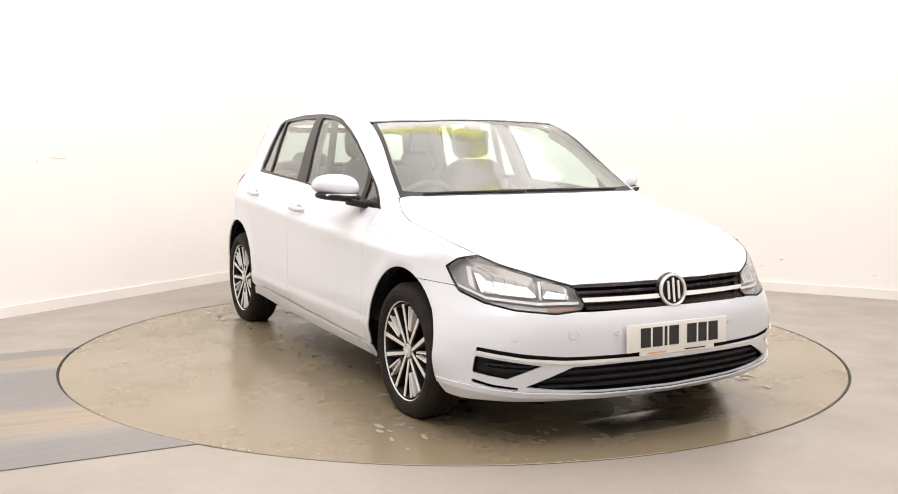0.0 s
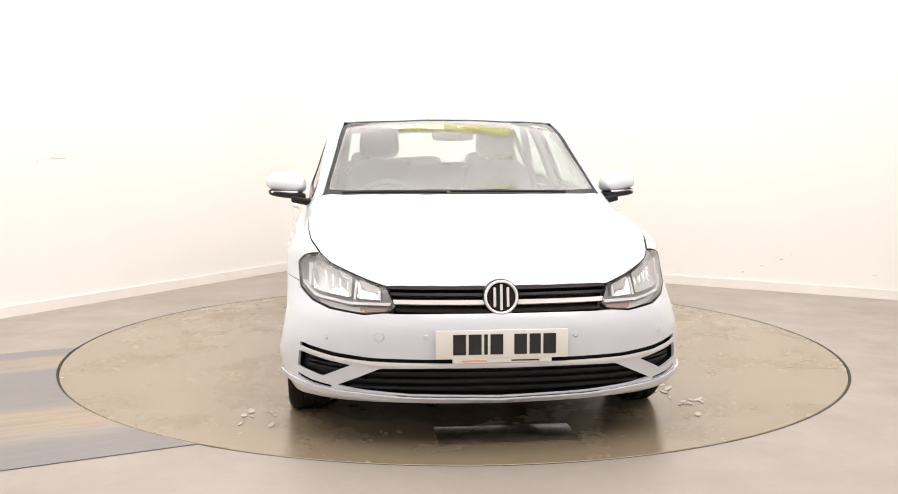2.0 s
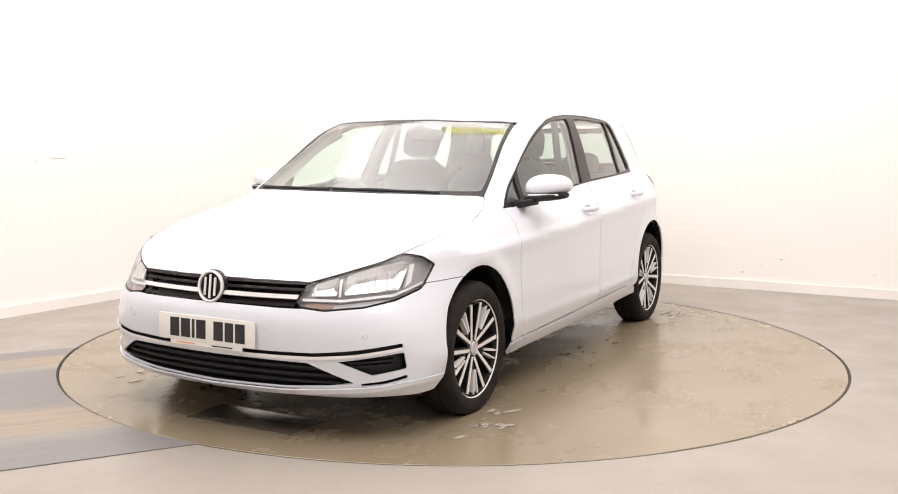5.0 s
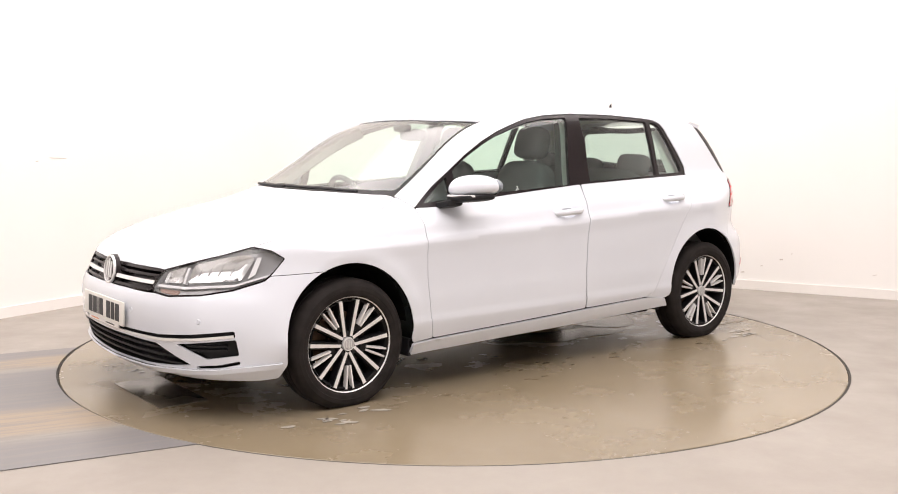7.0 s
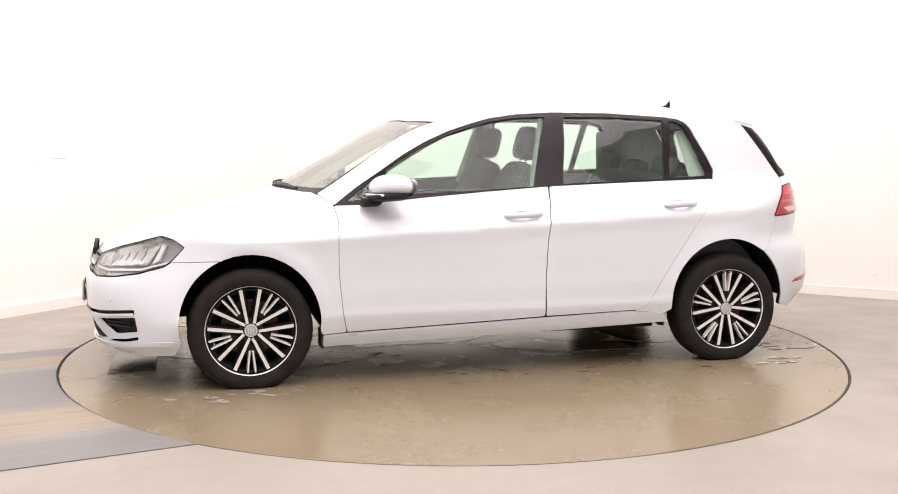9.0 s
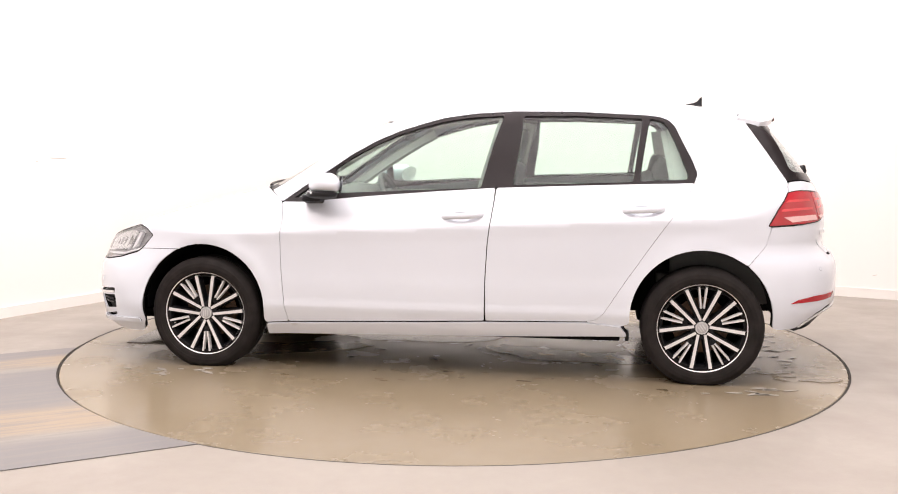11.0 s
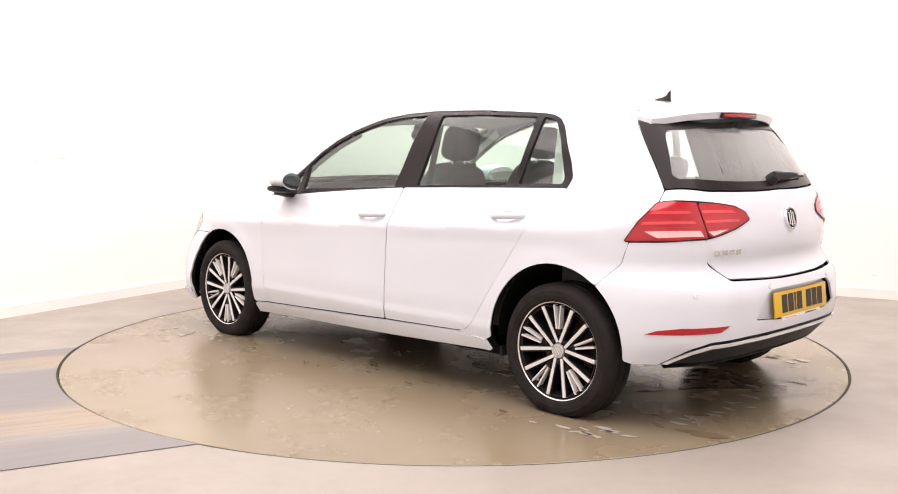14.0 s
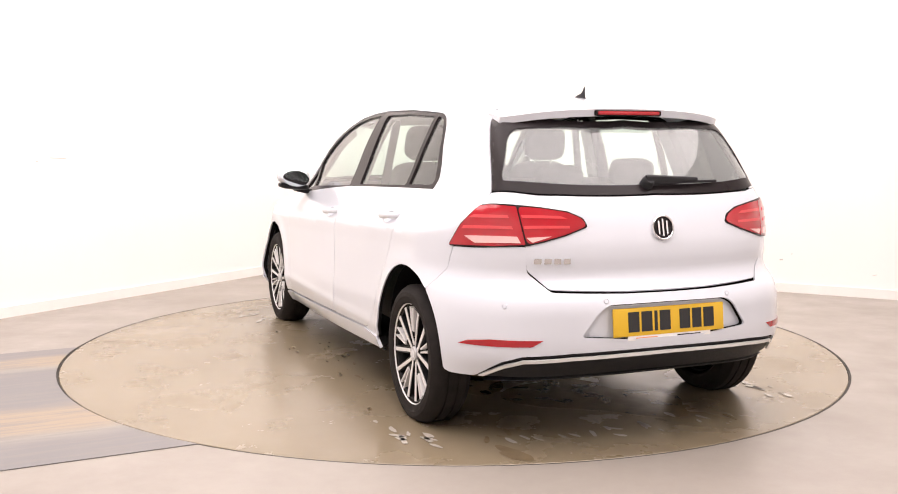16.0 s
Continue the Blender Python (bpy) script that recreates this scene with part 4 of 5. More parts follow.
def number_plate(name, at, turn, tilt, back, label):
    """A plate with plain bars in place of its characters; it faces +x before turning."""
    m = Matrix.Translation(at) @ Matrix.Rotation(radians(turn), 4, "Z") @ Matrix.Rotation(radians(tilt), 4, "Y")
    bm = box_bm((0.008, 0.520, 0.111), (0, 0, 0), 0.003)
    bmesh.ops.transform(bm, matrix=m, verts=bm.verts)
    plate = part(name, bm, back, CAR, label)
    ws = [0.050, 0.050, 0.014, 0.050, 0.0, 0.050, 0.044, 0.050]
    y = -0.193
    for w in ws:
        if w:
            b = box_bm((0.002, w, 0.079), (0.0045, y + w / 2, 0), 0)
            bmesh.ops.transform(b, matrix=m, verts=b.verts)
            part("character_bar", b, INK, plate)
        y += (w + 0.0105) if w else 0.033
    s = box_bm((0.006, 0.39, 0.026), (-0.001, 0.0, -0.060), 0.002)
    bmesh.ops.transform(s, matrix=m, verts=s.verts)
    st = part("dealer_strip", s, STICKER, plate, "white strip with small print")
    for y0, w, mt in ((-0.11, 0.10, INK_SOFT), (0.09, 0.11, INK)):
        b = box_bm((0.002, w, 0.005), (0.0026, y0, -0.064), 0)
        bmesh.ops.transform(b, matrix=m, verts=b.verts)
        part("print_bar", b, mt, st)


number_plate("front_number_plate", (2.131, 0, 0.435), 0, -2, PLATE_W, "white front number plate with black bars")
number_plate("rear_number_plate", (-2.040, 0, 0.512), 180, -6, PLATE_Y, "yellow rear number plate with black bars")


def rear_end():
    gl_out = [RV(0, 1.310), RV(0.3, 1.306), *[p + np.array([-0.003, 0, 0]) for p in D_EDGE[:-1]], D_EDGE[-1] + np.array([-0.003, 0, 0.006]), RV(0.5, 1.012), RV(0, 1.008)]
    gl_in = [RV(0, 1.284), RV(0.3, 1.281), RV(0.522, 1.268), RV(0.575, 1.15), RV(0.612, 1.056), RV(0.4, 1.050), RV(0, 1.046)]
    hatch = [RV(0, 1.002), RV(0.5, 1.006), D_EDGE[-1] + np.array([-0.003, 0, 0]), TL_TOP + np.array([-0.006, 0, 0.002]), RV(0.586, 0.962), RV(0.566, 0.815), RV(0.558, 0.712), RV(0.49, 0.642), RV(0.2, 0.632), RV(0, 0.631)]
    gate = shell("tailgate", "rear", hatch, PAINT, CAR, both=True, gap=G, grid=0.026)[0]
    shell("rear_window_border", "rear", gl_out, BLACK_GLOSS, CAR, holes=[(gl_in, True)], both=True, off=-0.003, thick=0.02, grid=0.03, gap=G, hole_r=0.05, label="black rear window border")
    shell("rear_windscreen", "rear", gl_in, GLASS_REAR, CAR, both=True, off=-0.008, thick=0.0, grid=0.05, gap=-0.006, r=0.05, label="tinted rear window with water drops")
    # bumper
    arch = [S(-1.292 + 0.350 * math.cos(radians(a)), 0.332 + 0.350 * math.sin(radians(a))) for a in range(130, 188, 7)]
    low = [RV(0.795, 0.285), RV(0.725, 0.285), RV(0.66, 0.357), RV(0.60, 0.384), RV(0.42, 0.397), RV(0, 0.405)]
    top = [RV(0, 0.625), RV(0.2, 0.626), RV(0.486, 0.635), RV(0.555, 0.705), RV(0.562, 0.81)]
    loop = top + [RV(0.70, 0.798)] + SEAM_R[::-1] + arch + low
    recess = [RV(0, 0.588), RV(0.275, 0.585), RV(0.315, 0.56), RV(0.39, 0.462), RV(0.2, 0.448), RV(0, 0.446)]
    bumper = shell("rear_bumper", "rear", loop, PAINT, CAR, holes=[(recess, True)], both=True, gap=G, thick=0.03, grid=0.026, hole_r=0.02)[0]
    shell("plate_recess", "rear", [RV(0, 0.596), RV(0.29, 0.593), RV(0.40, 0.455), RV(0, 0.44)], PAINT, bumper, both=True, off=-0.026, thick=0.0, grid=0.04)
    diff = [p + np.array([0, 0, -0.004]) for p in low[1:]] + [RV(0, 0.285), RV(0.3, 0.283), RV(0.55, 0.268), RV(0.70, 0.262)]
    d = shell("diffuser", "rear", diff, BLACK_PLASTIC, CAR, both=True, off=-0.008, thick=0.03, grid=0.03, label="black rear diffuser")[0]
    strip = [RV(0, 0.391), RV(0.42, 0.383), RV(0.595, 0.370), RV(0.655, 0.343), RV(0.715, 0.290), RV(0.700, 0.288), RV(0.645, 0.333), RV(0.59, 0.358), RV(0.42, 0.371), RV(0, 0.379)]
    shell("chrome_strip", "rear", strip, SATIN, d, both=True, off=0.004, thick=0.008, r=0.0, label="thin chrome diffuser strip")
    refl = [RV(0.785, 0.418), RV(0.76, 0.436), RV(0.70, 0.448), RV(0.53, 0.453), RV(0.57, 0.427), RV(0.68, 0.421)]
    shell("reflector", "rear", refl, RED_DEEP, CAR, off=0.003, thick=0.02, r=0.004, mirrored=True, label="dark red rear reflector")
    # tail lamps: an outer and a tailgate half, each with bars
    split_t, split_b = RV(0.580, 0.962), RV(0.562, 0.815)
    outer = [TL_TIP, S(-1.66, 0.882), TL_TOP, RV(0.66, 0.966), split_t, split_b, RV(0.66, 0.806)]
    innr = [RV(0.577, 0.962), RV(0.50, 0.956), RV(0.40, 0.940), RV(0.345, 0.915), RV(0.330, 0.886), RV(0.42, 0.853), RV(0.50, 0.830), RV(0.558, 0.815)]
    for sg in (1, -1):
        m = np.array([1, sg, 1])
        fl = lambda pts: [p * m for p in pts]
        shell("tail_light_seal", "rear", fl(outer[:4] + innr[1:] + outer[6:]), BLACK_GLOSS, CAR, off=0.0035, thick=0.02, gap=-0.004, r=0.008, grid=0.03, label="black tail lamp edge")
        lo = shell("tail_light", "rear", fl(outer), RED_LENS, CAR, off=0.006, thick=0.03, gap=0.001, r=0.006, grid=0.02, label="red tail lamp with a pale reversing lens")[0]
        li = shell("tail_light", "rear", fl(innr), RED_LENS, CAR, off=0.006, thick=0.03, gap=0.001, r=0.02, grid=0.02, label="red tail lamp half on the tailgate")[0]
        shell("reversing_lens", "rear", fl([RV(0.735, 0.842), RV(0.588, 0.846), RV(0.578, 0.822), RV(0.71, 0.816)]), CLEAR_LENS, lo, off=0.0085, thick=0.006, r=0.003, grid=0.02, label="pale reversing lens")
        shell("reversing_lens", "rear", fl([RV(0.560, 0.842), RV(0.47, 0.848), RV(0.54, 0.824)]), CLEAR_LENS, li, off=0.0085, thick=0.006, r=0.003, grid=0.02)
        shell("light_bar", "rear", fl([RV(0.705, 0.925), RV(0.612, 0.928), RV(0.608, 0.916), RV(0.72, 0.912)]), RED_PALE, lo, off=0.008, thick=0.004, r=0.002, grid=0.02)
        shell("light_bar", "rear", fl([RV(0.735, 0.882), RV(0.602, 0.886), RV(0.598, 0.874), RV(0.74, 0.869)]), RED_PALE, lo, off=0.008, thick=0.004, r=0.002, grid=0.02)
        shell("light_bar", "rear", fl([RV(0.570, 0.929), RV(0.43, 0.925), RV(0.405, 0.914), RV(0.567, 0.917)]), RED_PALE, li, off=0.008, thick=0.004, r=0.002, grid=0.02)
        shell("light_bar", "rear", fl([RV(0.565, 0.888), RV(0.40, 0.888), RV(0.40, 0.878), RV(0.563, 0.876)]), RED_PALE, li, off=0.008, thick=0.004, r=0.002, grid=0.02)
        for y, z in ((0.285, 0.600), (0.655, 0.580)):
            sensor(RV(sg * y, z), 0.011)
    # badge and model lettering as plain shapes
    N = gradient(RV(0, 0.873)[None])[0]
    q = Matrix.Translation(RV(0, 0.873)) @ Matrix.Rotation(radians(90), 4, "Z") @ Matrix.Rotation(radians(12), 4, "X")
    bm = lathe_bm([(0.0, 0.006), (0.044, 0.006), (0.05, -0.01)], 40)
    bmesh.ops.transform(bm, matrix=q, verts=bm.verts)
    badge = part("badge", bm, BLACK_GLOSS, CAR, "round silver badge")
    rim = lathe_bm([(0.043, 0.0), (0.044, 0.012), (0.047, 0.014), (0.051, 0.012), (0.052, 0.0)], 40)
    bmesh.ops.transform(rim, matrix=q, verts=rim.verts)
    part("ring", rim, CHROME, badge)
    bars = []
    for x0, z0, x1, z1 in ((-0.019, 0.025, -0.019, -0.025), (0.0, 0.033, 0.0, -0.033), (0.019, 0.025, 0.019, -0.025)):
        a = math.atan2(z1 - z0, x1 - x0)
        bars.append(box_bm((math.hypot(x1 - x0, z1 - z0) + 0.006, 0.006, 0.008), ((x0 + x1) / 2, 0.010, (z0 + z1) / 2), 0.002, 1, Matrix.Rotation(-a, 4, "Y")))
    bm = join_bm(*bars)
    bmesh.ops.transform(bm, matrix=q, verts=bm.verts)
    part("emblem", bm, CHROME, badge)
    for i in range(4):
        y = 0.535 - i * 0.036
        shell("lettering_bar", "rear", [RV(y, 0.763), RV(y - 0.026, 0.763), RV(y - 0.026, 0.742), RV(y, 0.742)], CHROME, gate, off=0.004, thick=0.006, r=0.002, grid=0.02)
    # roof spoiler
    bm = bmesh.new()
    rows = []
    ny, nx = 44, 8
    for j in range(ny + 1):
        y = -0.540 + 1.080 * j / ny
        e = abs(y) / 0.540
        x0 = -1.47 - 0.09 * (1 - e**2)
        x1 = -1.712 + 0.085 * e**2.2 + 0.04 * e**12
        up, dn = [], []
        for i in range(nx + 1):
            s = i / nx
            x = x0 + (x1 - x0) * s
            zt = float(TOP(x)) - float(CROWN(x)) * y * y - 0.02 * e**6 + 0.006
            tk = 0.042 * (1 - s) + 0.030 * s
            up.append(bm.verts.new((x, y, zt)))
            dn.append(bm.verts.new((x + 0.012 * s, y, zt - tk)))
        rows.append(up + dn[::-1])
    for a, b in zip(rows, rows[1:]):
        n = len(a)
        for i in range(n):
            bm.faces.new((a[i], a[(i + 1) % n], b[(i + 1) % n], b[i]))
    bm.faces.new(rows[0])
    bm.faces.new(rows[-1][::-1])
    sp = part("spoiler", bm, PAINT, CAR, "white roof spoiler over the rear window")
    part("brake_light_surround", box_bm((0.02, 0.325, 0.026), (-1.704, 0, 1.334), 0.010, 2), BLACK_GLOSS, sp)
    bl = box_bm((0.02, 0.30, 0.017), (-1.708, 0, 1.334), 0.007, 2)
    part("brake_light", bl, RED_DEEP, sp, "dark red high brake light")
    # rear wiper
    p0, p1 = RV(0.02, 1.046), RV(-0.30, 1.040)
    bm = lathe_bm([(0.0, 0.03), (0.018, 0.03), (0.026, 0.02), (0.028, -0.01)], 24)
    bmesh.ops.transform(bm, matrix=Matrix.Translation(p0) @ Matrix.Rotation(radians(90), 4, "Z") @ Matrix.Rotation(radians(40), 4, "X"), verts=bm.verts)
    wp = part("rear_wiper", bm, BLACK_PLASTIC, CAR, "black rear wiper arm")
    line = [RV(0.035 - 0.25 * k / 10, 1.052) + np.array([-0.022, 0, 0.008]) for k in range(11)]
    part("arm", sweep_bm(line, lambda s: 0.024 - 0.013 * s, 0.011), BLACK_PLASTIC, wp)
    line = [RV(-0.17 - 0.16 * k / 8, 1.052) + np.array([-0.013, 0, 0]) for k in range(9)]
    part("blade", sweep_bm(line, 0.006, 0.007), BLACK_PLASTIC, wp)
    # shark-fin aerial
    z = float(TOP(-1.30))
    bm = bmesh.new()
    prof = [(x + 0.030, h, w) for x, h, w in ((-1.268, 0, 0.016), (-1.29, 0.012, 0.020), (-1.325, 0.022, 0.018), (-1.345, 0.036, 0.010), (-1.360, 0.066, 0.005), (-1.372, 0.078, 0.003), (-1.368, 0.035, 0.010), (-1.374, 0.0, 0.016))]
    top = [bm.verts.new((x, 0, z + 0.62 * h + 0.003)) for x, h, w in prof]
    lf = [bm.verts.new((x, w, z - 0.02)) for x, h, w in prof]
    rt = [bm.verts.new((x, -w, z - 0.02)) for x, h, w in prof]
    for i in range(len(prof) - 1):
        bm.faces.new((top[i], top[i + 1], lf[i + 1], lf[i]))
        bm.faces.new((top[i + 1], top[i], rt[i], rt[i + 1]))
    bm.faces.new((top[-1], rt[-1], lf[-1]))
    bm.faces.new((top[0], lf[0], rt[0]))
    part("aerial", bm, BLACK_PLASTIC, CAR, "black shark-fin roof aerial")


rear_end()


# ---------------------------------------------------------------- wheels
HUB = 0.288


def wheel(x, y, sg, name, turn):
    """An alloy wheel: a hub part that carries tyre, rim, spokes, cap and disc. Local +y is outwards."""
    w = new(name)
    w.parent = CAR
    w.matrix_parent_inverse = Matrix()
    w.matrix_basis = pose(x, y, HUB, 0, 0, 0 if sg > 0 else 180) @ pose(0, 0, 0, 0, turn, 0)
    tagged(w, label="five-group multi-spoke black and silver alloy wheel")
    R = 0.304
    ty = lathe_bm([(0.218, -0.10), (0.230, -0.108), (0.270, -0.106), (0.287, -0.092), (R, -0.07), (R, -0.040), (R - 0.006, -0.038), (R - 0.006, -0.032), (R, -0.030), (R, 0.006), (R - 0.006, 0.008), (R - 0.006, 0.014), (R, 0.016),
                   (R, 0.045), (0.294, 0.062), (0.284, 0.072), (0.274, 0.075), (0.272, 0.0770), (0.252, 0.0785), (0.250, 0.0765), (0.238, 0.0755), (0.224, 0.070), (0.217, 0.060), (0.210, 0.05)], 96)
    # the tyre stands flat where it carries the car
    g = radians(turn)
    down = Vector((math.sin(g), 0, -math.cos(g)))
    for v in ty.verts:
        d = v.co.dot(down) - (HUB - 0.0015)
        if d > 0:
            v.co -= down * d
    part("tyre", ty, RUBBER, w, "black rubber tyre")
    def slim(bm):
        bmesh.ops.scale(bm, vec=(0.95, 1.0, 0.95), verts=bm.verts)
        return bm

    rim = lathe_bm([(0.214, -0.09), (0.200, -0.03), (0.203, 0.03), (0.212, 0.056), (0.218, 0.058)], 72)
    part("rim", slim(rim), ALLOY_DARK, w, "gloss black wheel rim")
    part("rim_edge", lathe_bm([(0.216, 0.05), (0.2185, 0.064), (0.223, 0.068), (0.2275, 0.066), (0.229, 0.055)], 72), ALLOY, w, "bright machined rim edge")
    part("brake_disc", lathe_bm([(0.0, -0.02), (0.07, -0.02), (0.075, -0.035), (0.142, -0.035), (0.142, -0.055), (0.0, -0.055)], 40), BRAKE, w, "rusty steel brake disc")
    part("barrel_back", lathe_bm([(0.0, -0.075), (0.205, -0.075), (0.212, -0.08)], 40), DARK, w)

    def bar(r0, a0, r1, a1, w0, w1, y0, y1, depth):
        bm = bmesh.new()
        p0 = Vector((r0 * math.cos(a0), 0, r0 * math.sin(a0)))
        p1 = Vector((r1 * math.cos(a1), 0, r1 * math.sin(a1)))
        d = (p1 - p0).normalized()
        nrm = Vector((-d.z, 0, d.x))
        face, back = [], []
        for p, ww, yy in ((p0, w0, y0), (p1, w1, y1)):
            for s in (-1, 1):
                face.append(p + nrm * ww * s + Vector((0, yy, 0)))
                back.append(p + nrm * (ww + 0.004) * s + Vector((0, yy - depth, 0)))
        f = [bm.verts.new(v) for v in face]
        b = [bm.verts.new(v) for v in back]
        bm.faces.new((f[0], f[1], f[3], f[2]))
        bm.faces.new((b[0], b[2], b[3], b[1]))
        for i, j in ((0, 1), (1, 3), (3, 2), (2, 0)):
            bm.faces.new((f[i], b[i], b[j], f[j]))
        return bm

    for k in range(5):
        c = radians(-90 + 72 * k)
        for s in (-1, 1):
            part("spoke", slim(bar(0.040, c + s * radians(10), 0.219, c + s * radians(23), 0.0070, 0.0088, 0.050, 0.064, 0.028)), ALLOY, w)
            part("spoke_side", slim(bar(0.036, c + s * radians(10), 0.216, c + s * radians(23), 0.0145, 0.0155, 0.047, 0.060, 0.040)), ALLOY_DARK, w)
            part("thin_spoke", slim(bar(0.105, c + s * radians(4.2), 0.219, c + s * radians(5.2), 0.0033, 0.0037, 0.058, 0.064, 0.022)), ALLOY, w)
        part("spoke_web", slim(bar(0.075, c, 0.105, c, 0.012, 0.015, 0.046, 0.050, 0.03)), ALLOY_DARK, w)
    for k in range(5):
        c = radians(-54 + 72 * k)
        bolt = lathe_bm([(0.0, 0.050), (0.008, 0.050), (0.010, 0.047), (0.010, 0.030)], 10)
        bmesh.ops.translate(bolt, vec=(0.050 * math.cos(c), 0, 0.050 * math.sin(c)), verts=bolt.verts)
        part("wheel_bolt", bolt, BLACK_PLASTIC, w)
    stem = lathe_bm([(0.0, 0.060), (0.004, 0.060), (0.004, 0.030)], 10)
    bmesh.ops.translate(stem, vec=(0.185 * math.cos(radians(-18)), 0, 0.185 * math.sin(radians(-18))), verts=stem.verts)
    part("tyre_valve", stem, CHROME, w)
    part("hub", lathe_bm([(0.0, 0.045), (0.044, 0.045), (0.060, 0.038), (0.064, 0.0)], 40), ALLOY_DARK, w)
    part("centre_cap", lathe_bm([(0.0, 0.056), (0.026, 0.056), (0.031, 0.053), (0.034, 0.045)], 36), LAMP_GREY, w, "silver centre cap")
    part("cap_ring", lathe_bm([(0.026, 0.055), (0.0265, 0.058), (0.030, 0.058), (0.031, 0.052)], 36), SATIN, w)
    part("cap_emblem", join_bm(*[box_bm((0.005, 0.004, ln), (q, 0.057, 0), 0.001, 1) for q, ln in ((-0.012, 0.030), (0.0, 0.040), (0.012, 0.030))]), SATIN, w)
    return w


wheel(1.302, 0.775, 1, "front_wheel", 0)
wheel(1.302, -0.775, -1, "front_wheel", 20)
wheel(-1.302, 0.762, 1, "rear_wheel", 36)
wheel(-1.302, -0.762, -1, "rear_wheel", 10)


def underside():
    # wheel-arch liners
    for cx, r in ((1.302, 0.347), (-1.292, 0.357)):
        for sg in (1, -1):
            bm = bmesh.new()
            rings = []
            for yy in (0.45, 0.66, 0.80):
                rings.append([bm.verts.new((cx + r * math.cos(radians(a)), sg * yy, 0.328 + r * math.sin(radians(a)))) for a in range(-4, 185, 9)])
            for p, q in zip(rings, rings[1:]):
                for i in range(len(p) - 1):
                    bm.faces.new((p[i], p[i + 1], q[i + 1], q[i]))
            bm.faces.new(rings[0])
            part("arch_liner", bm, DARK, CAR, "black wheel-arch liner")
    part("floor_pan", box_bm((1.80, 1.46, 0.05), (0, 0, 0.215), 0.01), DARK, CAR, "black underbody")
    part("floor_pan", box_bm((0.30, 1.0, 0.05), (1.85, 0, 0.22), 0.01), DARK, CAR)
    part("floor_pan", box_bm((0.30, 1.0, 0.06), (-1.66, 0, 0.36), 0.01), DARK, CAR)
    part("subframe", box_bm((0.62, 0.86, 0.12), (1.30, 0, 0.27), 0.03), DARK, CAR)
    part("rear_axle", box_bm((0.62, 0.86, 0.12), (-1.30, 0, 0.30), 0.03), DARK, CAR)
    part("engine_bay", box_bm((0.80, 0.86, 0.28), (1.46, 0, 0.46), 0.03), DARK, CAR)
    part("exhaust", box_bm((0.5, 0.12, 0.05), (0.0, 0.42, 0.175), 0.02), DARK, CAR)
    for sg in (1, -1):
        part("mud_flap", box_bm((0.02, 0.08, 0.05), (-0.935, sg * 0.74, 0.225), 0.008), BLACK_PLASTIC, CAR)
        part("mud_flap", box_bm((0.02, 0.12, 0.09), (0.950, sg * 0.76, 0.225), 0.008), BLACK_PLASTIC, CAR)


underside()


